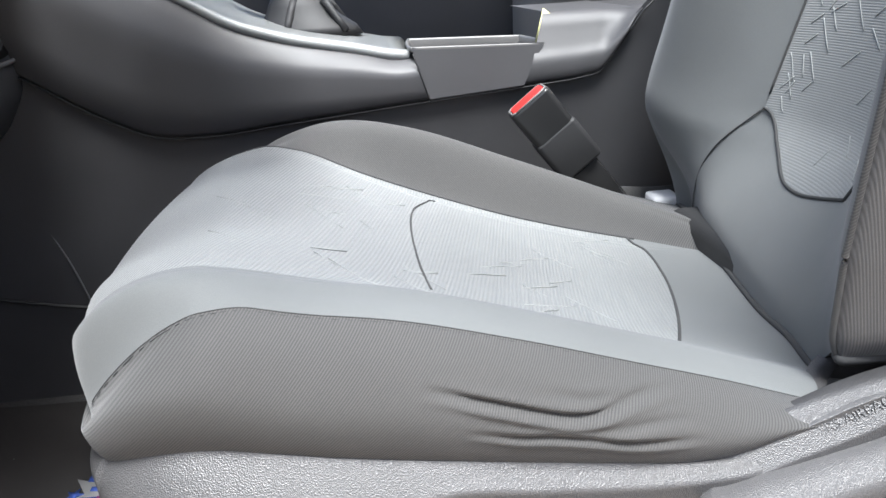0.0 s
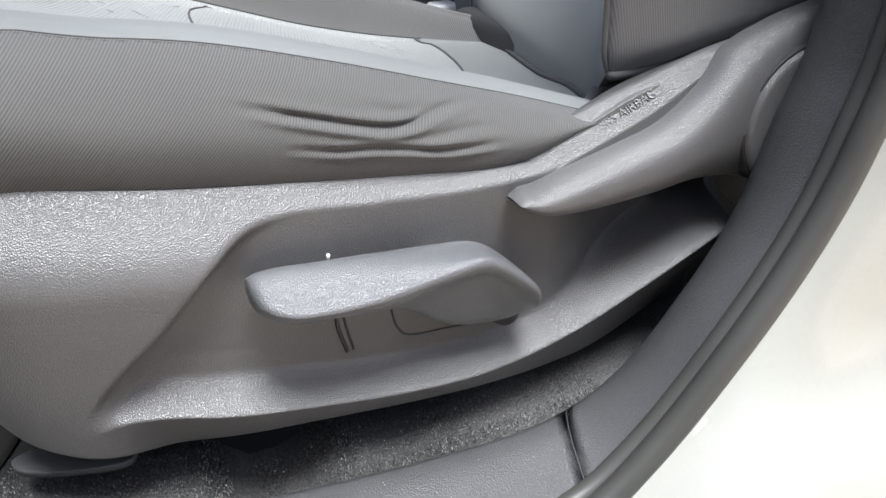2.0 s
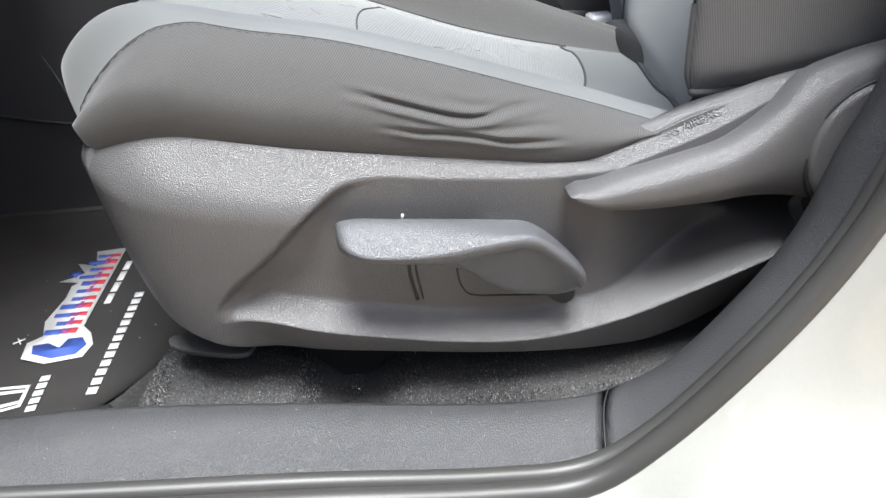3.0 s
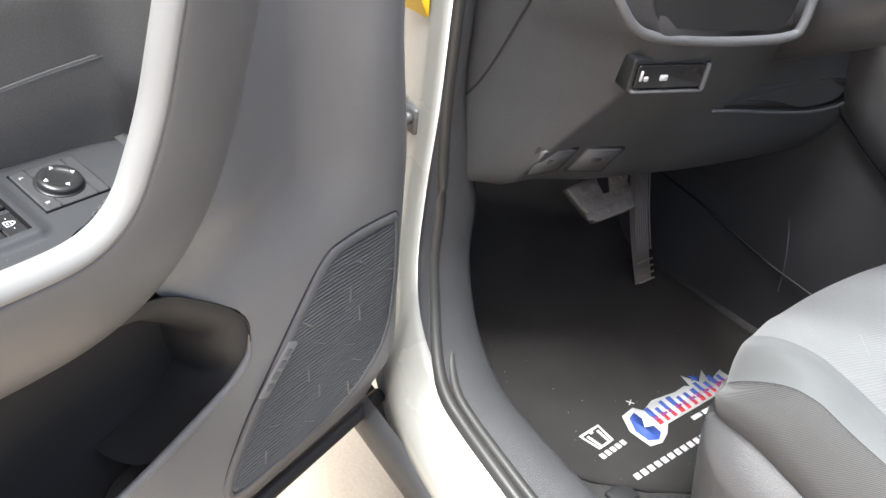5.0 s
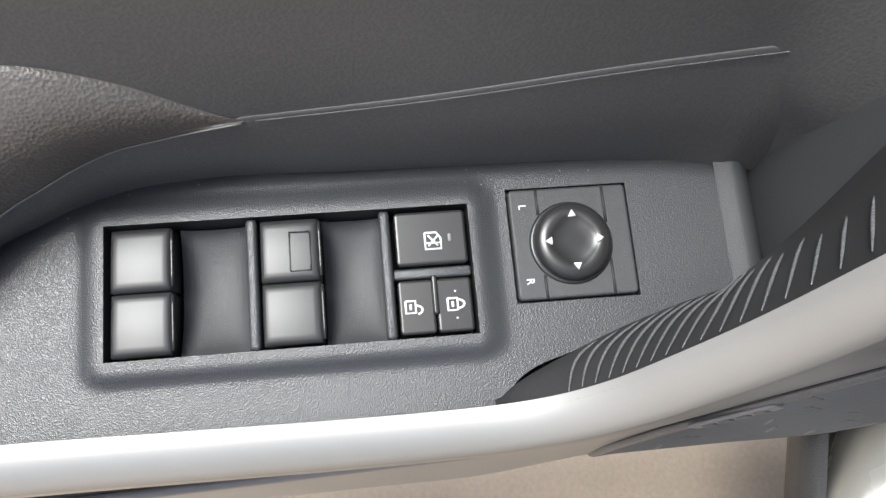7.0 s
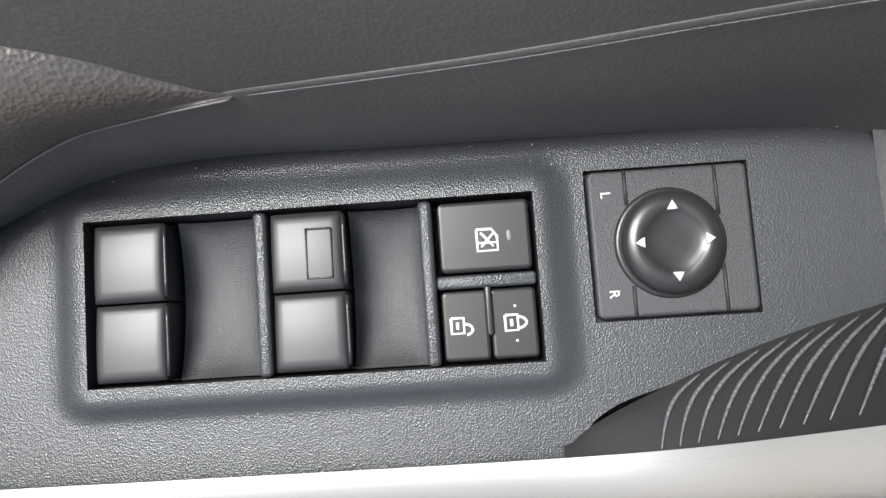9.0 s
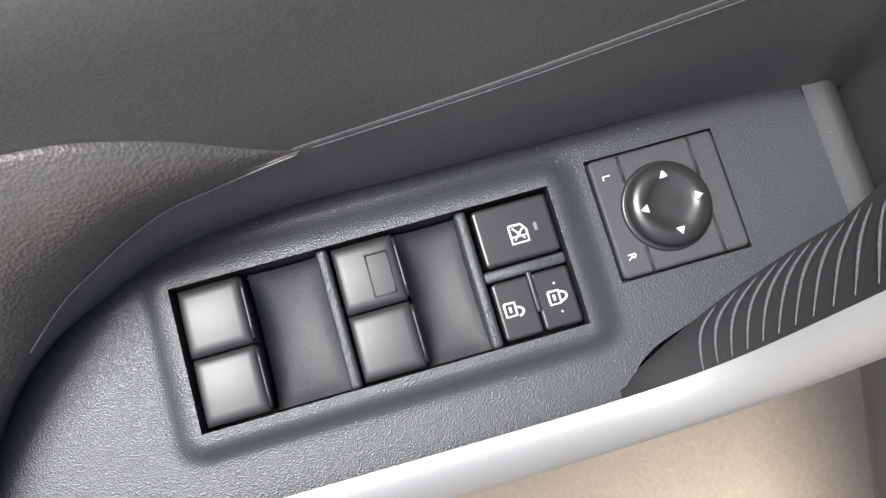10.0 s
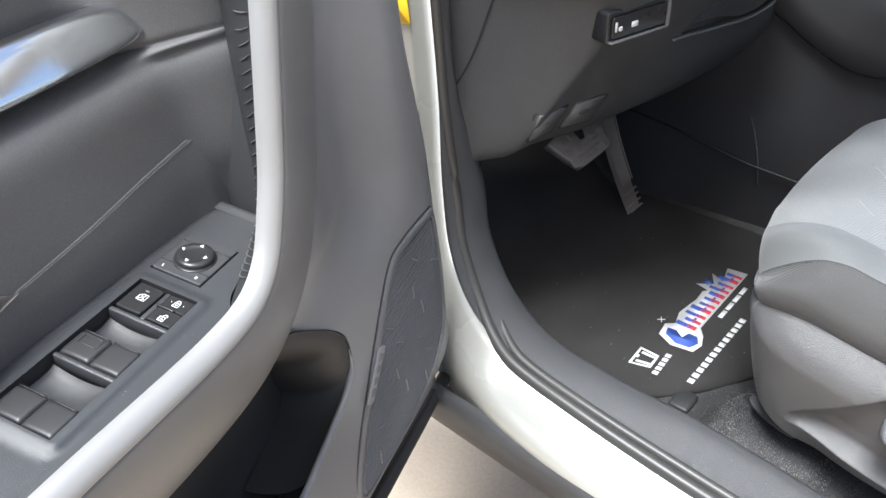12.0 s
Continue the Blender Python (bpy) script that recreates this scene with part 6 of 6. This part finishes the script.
def switch_plate(door):
    def low_edge(u):
        return at(u, PLATE)

    def high_edge(u):
        return at(u, [(-0.092, 0.031), (-0.086, 0.033), (-0.062, 0.039), (-0.032, 0.049), (-0.009, 0.059), (-0.003, 0.0655), (0.0, 0.0665), (0.186, 0.0665)])

    def height(u, n):
        # raised border round the window switches; rounded outer edge
        a = math.hypot(max(-u, u - 0.117, 0.0), max(-n, n - 0.042, 0.0))
        border = 0.0028 * (1 - step(0.0035, 0.0085, a))
        edge = min(n - low_edge(u), 0.006) / 0.006
        return border - 0.0025 * (1 - max(0, edge)) ** 2
    holes = [(0.0, 0.117, 0.0, 0.042), (-0.0555, -0.0135, -0.0045, 0.0335)]
    plate = part("switch_plate", plate_mesh(low_edge, -0.092, 0.186, high_edge, holes, height), PLASTIC_PANEL, door, "satin black armrest switch plate")
    # raised end of the plate
    rows = [[top(u, n, hh) for n in np.linspace(-0.010, 0.036, 12)] for u, hh in ((-0.088, 0.0002), (-0.091, 0.0006), (-0.0935, 0.0012), (-0.0955, 0.0012), (-0.098, 0.0), (-0.102, -0.004), (-0.106, -0.02))]
    part("end_step", sheet(rows, flip=True), DARKGRAIN, plate)
    rows = [[(-0.104 - 0.03 * s ** 1.5, n, 0.93 + 0.12 * s) for n in np.linspace(-0.03, 0.05, 10)] for s in np.linspace(0, 1, 10)]
    part("end_wall", sheet(rows), DARKGRAIN, door)

    def well(u0, u1, n0, n1, depth, mat, name, rim):
        bm = bmesh.new()
        r = [top(u0, n0), top(u1, n0), top(u1, n1), top(u0, n1)]
        lo = [bm.verts.new(top(u, n, -depth)) for u, n in ((u0, n0), (u1, n0), (u1, n1), (u0, n1))]
        hi = [bm.verts.new(top(u, n, rim)) for u, n in ((u0, n0), (u1, n0), (u1, n1), (u0, n1))]
        bm.faces.new(lo)
        for i in range(4):
            bm.faces.new((lo[i], hi[i], hi[(i + 1) % 4], lo[(i + 1) % 4]))
        bmesh.ops.recalc_face_normals(bm, faces=bm.faces[:])
        for f in bm.faces:
            f.normal_flip()
        return part(name, bm, mat, plate, smooth=False)
    well(0.0, 0.117, 0.0, 0.042, 0.016, RUBBER, "switch_well", 0.0028)
    # scooped finger hollows between the rockers
    for u0, u1 in ((0.0735, 0.0955), (0.0290, 0.0490)):
        rows = []
        for n in np.linspace(0.0006, 0.0414, 24):
            row = []
            for f in np.linspace(0, 1, 10):
                dip = -0.004 - 0.009 * math.sin(math.pi * min(1, (n + 0.004) / 0.046)) ** 0.6 * (0.3 + 0.7 * math.sin(math.pi * (0.2 + 0.6 * f)))
                row.append(top(u0 + (u1 - u0) * f, n, dip if 0 < f < 1 else dip + 0.001))
            rows.append(row)
        part("finger_hollow", sheet(rows, flip=True), DARKGRAIN, plate, "grained black finger hollow")
    for u0 in (0.0695, 0.0262):
        part("divider", slab(rounded(u0, u0 + 0.0036, 0.0002, 0.0418, 0.0012, 3), -0.014, 0.0012, 0.0012, top), PLASTIC_PANEL, plate)
    # rocker switches, in pairs
    def rocker(u0, u1, n0, n1, crown):
        rows = []
        for f in np.linspace(0, 1, 14):
            n = n0 + (n1 - n0) * f
            hh = 0.0008 + crown * (0.6 * math.sin(math.pi * f) + (f if crown > 0 else 0)) * 0.4
            e = 0.0006 * (1 - min(1.0, min(f, 1 - f) / 0.06)) ** 2
            rows.append([top(u0, n, -0.013), top(u0, n, hh - 0.0012), top(u0 + 0.0004, n, hh - 0.0004 - e), top(u0 + 0.0012, n, hh - e)] + [top(u0 + (u1 - u0) * s, n, hh - e + 0.0003 * math.sin(math.pi * s)) for s in (0.15, 0.35, 0.5, 0.65, 0.85)] + [top(u1 - 0.0012, n, hh - e), top(u1 - 0.0004, n, hh - 0.0004 - e), top(u1, n, hh - 0.0012), top(u1, n, -0.013)])
        return sheet(rows, flip=True, caps=True)
    for u0, u1 in ((0.0968, 0.1155), (0.0498, 0.0685)):
        for n0, n1 in ((0.0012, 0.0209), (0.0216, 0.0408)):
            r = part("window_switch", rocker(u0, u1, n0, n1, 0.002), ROCKER, plate, "smooth black window rocker switch")
            part("edge_ridge", tube([top(u0 - 0.0004, n, 0.0009) for n in np.linspace(n0 + 0.001, n1 - 0.001, 6)], 0.0006, 6), BUTTON, r)
    mark = [(0.0525, 0.0055), (0.0590, 0.0055), (0.0590, 0.0180), (0.0525, 0.0180), (0.0525, 0.0055)]
    part("worn_mark", tube([top(u, n, 0.0022) for a, b in zip(mark, mark[1:]) for u, n in [tuple(np.array(a) * (1 - s) + np.array(b) * s) for s in np.linspace(0, 1, 6)]], 0.00022, 5), PLASTIC_PANEL, plate, "worn outline where a marking was")
    # window lock and door lock buttons
    wl = part("lock_button", slab(rounded(0.0012, 0.0248, 0.0014, 0.0190, 0.0014), -0.013, 0.0016, 0.001, top), BUTTON, plate, "window lock button with white symbol", smooth=False)
    ul = part("lock_button", slab(rounded(0.0135, 0.0252, 0.0236, 0.0408, 0.0012), -0.013, 0.0014, 0.0009, top), BUTTON, plate, "unlock button with white symbol", smooth=False)
    lk = part("lock_button", slab(rounded(0.0012, 0.0130, 0.0236, 0.0408, 0.0012), -0.013, 0.0014, 0.0009, top), BUTTON, plate, "lock button with white symbol", smooth=False)
    part("lock_bridge", slab(rounded(0.0005, 0.0262, 0.0196, 0.0230, 0.001), -0.013, 0.0, 0.0008, top), PLASTIC_PANEL, plate)
    part("lock_ridge", slab(rounded(0.0124, 0.0142, 0.0225, 0.0350, 0.0008), 0.0, 0.0028, 0.0006, top), BUTTON, plate)
    part("indicator", slab(rounded(0.0062, 0.0074, 0.0092, 0.0118, 0.0005), 0.0012, 0.0019, 0.0002, top), FASCIA, wl)

    def line(pts, w, parent, h0=0.0014, name="symbol"):
        part(name, tube([top(u, n, h0) for u, n in pts], w, 5, flat=0.3), PRINT, parent)
    # car-window symbol with a cross
    door_mark = [(0.0150, 0.0086), (0.0112, 0.0086), (0.0098, 0.0105), (0.0098, 0.0140), (0.0150, 0.0140), (0.0150, 0.0086)]
    line(door_mark, 0.00040, wl, 0.0017)
    line([(0.0140, 0.0094), (0.0108, 0.0130)], 0.00035, wl, 0.0017)
    line([(0.0108, 0.0098), (0.0140, 0.0130)], 0.00035, wl, 0.0017)
    line([(0.0150, 0.0120), (0.0098, 0.0120)], 0.0003, wl, 0.0017)
    # padlocks, open and shut
    for c, parent, open_ in ((0.0205, ul, True), (0.0068, lk, False)):
        q = [(c + 0.0026, 0.0302), (c + 0.0026, 0.0340), (c - 0.0006, 0.0340), (c - 0.0006, 0.0302), (c + 0.0026, 0.0302)]
        line(q, 0.0004, parent, 0.0015)
        line([(c + 0.0010, 0.0312), (c + 0.0010, 0.0330)], 0.00045, parent, 0.0015)
        o = 0.0010 if open_ else 0.0
        arc = [(c - 0.0006 - 0.0022 * math.sin(a), 0.0321 + o + 0.0014 * math.cos(a)) for a in np.linspace(0.0 if not open_ else 0.3, math.pi, 9)]
        line(arc, 0.0004, parent, 0.0015)
    for n in (0.0277, 0.0362):
        part("dot", slab(rounded(0.0064, 0.0070, n, n + 0.0006, 0.0002), 0.0012, 0.0018, 0, top), PRINT, lk)

    # mirror adjuster
    well(-0.0555, -0.0135, -0.0045, 0.0335, 0.004, RUBBER, "mirror_well", 0.0001)
    mir = part("mirror_switch", slab(rounded(-0.0548, -0.0142, -0.0038, 0.0328, 0.0016), -0.004, 0.0014, 0.0009, top), DARKGRAIN, plate, "square black mirror adjuster with round knob", smooth=False)
    cx, cn = -0.0338, 0.0150
    turn = [(cx + 0.0142 * math.cos(a), cn + 0.0138 * math.sin(a)) for a in np.linspace(0, 2 * math.pi, 48, endpoint=False)]
    part("collar", slab(turn, 0.0, 0.0022, 0.0009, top), BUTTON, mir)
    part("collar_gap", slab([(cx + (u - cx) * 0.93, cn + (n - cn) * 0.93) for u, n in turn], 0.0, 0.0025, 0, top), RUBBER, mir)
    rows = []
    for r, hh in ((0.0126, 0.0015), (0.0126, 0.0042), (0.0122, 0.0052), (0.0114, 0.0058), (0.0100, 0.0062), (0.0088, 0.0064), (0.0080, 0.0060), (0.0060, 0.0055), (0.003, 0.0054), (0.0002, 0.0054)):
        row = []
        for a in np.linspace(0, 2 * math.pi, 64, endpoint=False):
            sq = 1.0 if r > 0.0095 else (1 - 0.10 * math.cos(2 * (a - 0.0)) ** 2 * 0 - 0.10 * math.sin(2 * a) ** 2)
            row.append(top(cx + r * sq * math.cos(a), cn + r * sq * math.sin(a), hh))
        rows.append(row)
    knob = part("knob", sheet(rows, closed=True, flip=True), BUTTON, mir, "round glossy black knob with four white arrows")
    for a in range(4):
        w = a * math.pi / 2
        pts = [(0.0098, 0.0), (0.0076, -0.0013), (0.0076, 0.0013)]
        rot = [(cx + x * math.cos(w) - y * math.sin(w), cn + x * math.sin(w) + y * math.cos(w)) for x, y in pts]
        part("arrow", slab(rot, 0.0056, 0.0069, 0, top), PRINT, knob)
    for u, reach in ((-0.0237, 0.0100), (-0.0466, 0.0061)):
        lines = [(u, -0.0036), (u, cn - reach)], [(u, cn + reach), (u, 0.0326)]
        for ln in lines:
            part("groove", tube([top(a, b, 0.0014) for a, b in ln], 0.0005, 5), RUBBER, mir)
    # upright letters read from the driver's seat
    bx = (top(-1, 0) - top(0, 0)).normalized()
    by = (top(0, -1) - top(0, 0)).normalized()
    bz = bx.cross(by)
    for text, u, n in (("L", -0.0185, 0.0022), ("R", -0.0185, 0.0268)):
        p = top(u, n, 0.0014)
        # letters stand turned a quarter, as seen along the armrest
        rot = Matrix(((by.x * -1, bx.x, bz.x, p.x), (by.y * -1, bx.y, bz.y, p.y), (by.z * -1, bx.z, bz.z, p.z), (0, 0, 0, 1)))
        writing("letter", text, 0.0036, PRINT, mir, rot)


def inner_handle(door):
    rows = []
    for u, z, hh, d in [tuple(p) for p in curve([(-0.099, 1.083, 0.001, 0.001), (-0.097, 1.0835, 0.006, 0.004), (-0.090, 1.084, 0.010, 0.006), (-0.07, 1.0845, 0.0125, 0.007), (-0.03, 1.085, 0.0135, 0.008), (0.02, 1.085, 0.0135, 0.008), (0.06, 1.085, 0.012, 0.007), (0.072, 1.085, 0.007, 0.005), (0.075, 1.085, 0.001, 0.001)], 60)]:
        ring = []
        for a in np.linspace(0, 2 * math.pi, 28, endpoint=False):
            c, s_ = math.cos(a), math.sin(a)
            up = hh * math.copysign(abs(s_) ** 0.45, s_)
            ring.append((u, -0.034 + d * math.copysign(abs(c) ** 0.35, c) - 0.55 * up, z + up))
        rows.append(ring)
    part("door_handle", sheet(rows, closed=True, caps=True), CHROME, door, "chrome inner door handle")


def speaker(door):
    """Grille with a raised rim band, a sunk field of fine wavy ribs and scattered raised bars."""
    out = [(-0.370, 0.780), (-0.340, 0.785), (-0.300, 0.787), (-0.262, 0.785), (-0.243, 0.770), (-0.212, 0.732), (-0.178, 0.688), (-0.150, 0.652), (-0.122, 0.606), (-0.112, 0.578), (-0.118, 0.560), (-0.141, 0.550), (-0.20, 0.550), (-0.262, 0.556), (-0.315, 0.576), (-0.352, 0.606), (-0.368, 0.64), (-0.376, 0.70)]
    ring = []
    for (a, b), (c, d) in zip(out, out[1:] + out[:1]):
        ring += [(a + (c - a) * f, b + (d - b) * f) for f in np.linspace(0, 1, 6, endpoint=False)]
    ring = np.array(ring)
    for _ in range(3):
        ring = 0.25 * np.roll(ring, 1, 0) + 0.5 * ring + 0.25 * np.roll(ring, -1, 0)
    fix = lambda a, b, d: (a, skin(a, b) + d, b)
    gr = part("speaker_grille", slab([tuple(p) for p in ring], -0.004, -0.0004, 0.0, fix), RUBBER, door, "black speaker grille with fine ribs")

    def inset(d):
        """The outline drawn in by a distance."""
        t = np.roll(ring, -1, 0) - np.roll(ring, 1, 0)
        t /= np.linalg.norm(t, axis=1)[:, None]
        c = ring.mean(0)
        nrm = np.stack([t[:, 1], -t[:, 0]], 1)
        if ((c - ring) * nrm).sum() < 0:
            nrm = -nrm
        return ring + nrm * d
    rows = []
    for d, h in ((-0.0016, -0.001), (-0.0012, 0.0016), (0.0, 0.0032), (0.003, 0.0042), (0.0075, 0.0040), (0.0088, 0.0030), (0.0092, 0.0005)):
        q = inset(d)
        rows.append([fix(a, b, h) for a, b in np.vstack([q, q[:1]])])
    part("grille_rim", sheet(rows), PLASTIC, gr, "raised smooth rim band")
    part("rim_groove", tube([fix(a, b, 0.0006) for a, b in np.vstack([inset(-0.002), inset(-0.002)[:1]])], 0.0010, 6, caps=False), RUBBER, gr)
    field = inset(0.0092)

    def span(z):
        us = []
        for (a, b), (c, d) in zip(field, np.roll(field, -1, 0)):
            if (b - z) * (d - z) < 0:
                us.append(a + (c - a) * (z - b) / (d - b))
        return (min(us), max(us)) if len(us) >= 2 else None
    z = 0.562
    while z < 0.778:
        s = span(z)
        if s and s[1] - s[0] > 0.012:
            us = np.linspace(s[0], s[1], 30)
            pts = [fix(u, z + 0.0007 * math.sin(u * 60 + z * 40) + 0.02 * (u + 0.27), 0.0018) for u in us]
            part("rib", tube(pts, 0.0014, 6), PLASTIC_FINE, gr)
        z += 0.0046
    rnd = random.Random(8)
    for row in range(6):
        for col in range(8):
            u, z = -0.352 + col * 0.031 + 0.0155 * (row % 2), 0.585 + row * 0.033
            s = span(z)
            if not s or u < s[0] + 0.012 or u > s[1] - 0.014:
                continue
            a = radians((35, -35, 90, 0)[(row * 3 + col) % 4] + rnd.uniform(-8, 8))
            if (row + col) % 2:
                continue
            d = rnd.uniform(0.008, 0.013)
            pts = [fix(u + f * d * math.cos(a), z + f * d * math.sin(a), 0.0026) for f in np.linspace(-1, 1, 7)]
            part("raised_bar", tube(pts, 0.0013, 6), PLASTIC_FINE, gr)
    mark = part("brand_mark", slab(rounded(-0.006, 0.006, -0.030, 0.030, 0.003), 0.0035, 0.0058, 0.0012, lambda a, b, d: fix(-0.186 + a + 0.70 * b, 0.690 + a * 0.6 - 0.72 * b * 1.0, d)), DOORTRIM, gr, "small embossed mark on the grille edge")
    for k in range(4):
        part("marking", slab(rounded(-0.003, 0.003, -0.022 + k * 0.012, -0.014 + k * 0.012, 0.0012), 0.0050, 0.0068, 0.0005, lambda a, b, d: fix(-0.186 + a + 0.70 * b, 0.690 + a * 0.6 - 0.72 * b, d)), PLASTIC, mark)


car_door()


# ---- pillar hardware ----
def pillar_bits():
    c = thing("door_check_strap", "grey metal door check fitting with bolt on the white pillar", "door check")
    part("bracket", box(-0.400, -0.352, -0.068, -0.050, 0.816, 0.848, 0.004), DARKSTEEL, c)
    part("bolt", tube([(-0.362, -0.064, 0.836), (-0.362, -0.076, 0.836)], 0.0075, 6), DARKSTEEL, c)
    part("arm", tube([(-0.370, -0.072, 0.826), (-0.41, -0.078, 0.83)], 0.005, 6), RUBBER, c)
    lab = thing("warning_label", "small yellow warning label on the white pillar", "label")
    part("sticker", slab(rounded(-0.393, -0.346, 0.953, 1.0, 0.003), 0.0, 0.0006, 0, lambda a, b, d: (a, -0.0645 - d, b)), YELLOW, lab)


pillar_bits()


# ---- dust ----
def dust():
    """Fine pale specks lying on the mat, the carpet, the sill trim and the switch plate."""
    rnd = random.Random(21)
    spots = [(Vector((rnd.uniform(-0.36, 0.0), rnd.uniform(0.08, 0.42), 0.4212)), rnd.uniform(0.0004, 0.0009)) for _ in range(45)]
    spots += [(Vector((rnd.uniform(0.03, 0.40), rnd.uniform(0.0, 0.03), 0.489 - 0.018 * step(0.15, 0.28, 0.2))), rnd.uniform(0.0003, 0.0007)) for _ in range(30)]
    for _ in range(24):
        i = rnd.randint(46, 74)
        a, b = RUN[i], INNER[i]
        f = rnd.uniform(0.4, 0.8)
        o = outward(i)
        p = a + (b - a) * f
        spots.append((Vector((p[0] - o[0] * 0.0095, p[1] - 0.004 * (1 - f), p[2] - o[1] * 0.0095)), rnd.uniform(0.0003, 0.0006)))
    for _ in range(34):
        u = rnd.uniform(-0.085, 0.13)
        n = rnd.choice((at(u, PLATE) + rnd.uniform(0.001, 0.004), rnd.uniform(0.048, 0.060) if u > 0.0 else rnd.uniform(-0.012, -0.006)))
        spots.append((DOOR @ top(u, n, 0.0003), rnd.uniform(0.00012, 0.0003)))
    verts, faces = [], []
    for p, r in spots:
        k = len(verts)
        verts += [p + Vector(q) * r for q in ((1, 0, 0), (-1, 0.3, 0), (0, 1, 0.2), (0.2, -1, 0), (0, 0, 0.8), (0, 0, -0.4))]
        faces += [(k, k + 2, k + 4), (k + 2, k + 1, k + 4), (k + 1, k + 3, k + 4), (k + 3, k, k + 4), (k, k + 3, k + 5), (k + 3, k + 1, k + 5), (k + 1, k + 2, k + 5), (k + 2, k, k + 5)]
    me = bpy.data.meshes.new("dust")
    me.from_pydata(verts, [], faces)
    me.materials.append(THREAD)
    tagged(new("dust", me), "fine pale dust specks on mat, carpet and trim", "dust", kind="stuff")


dust()
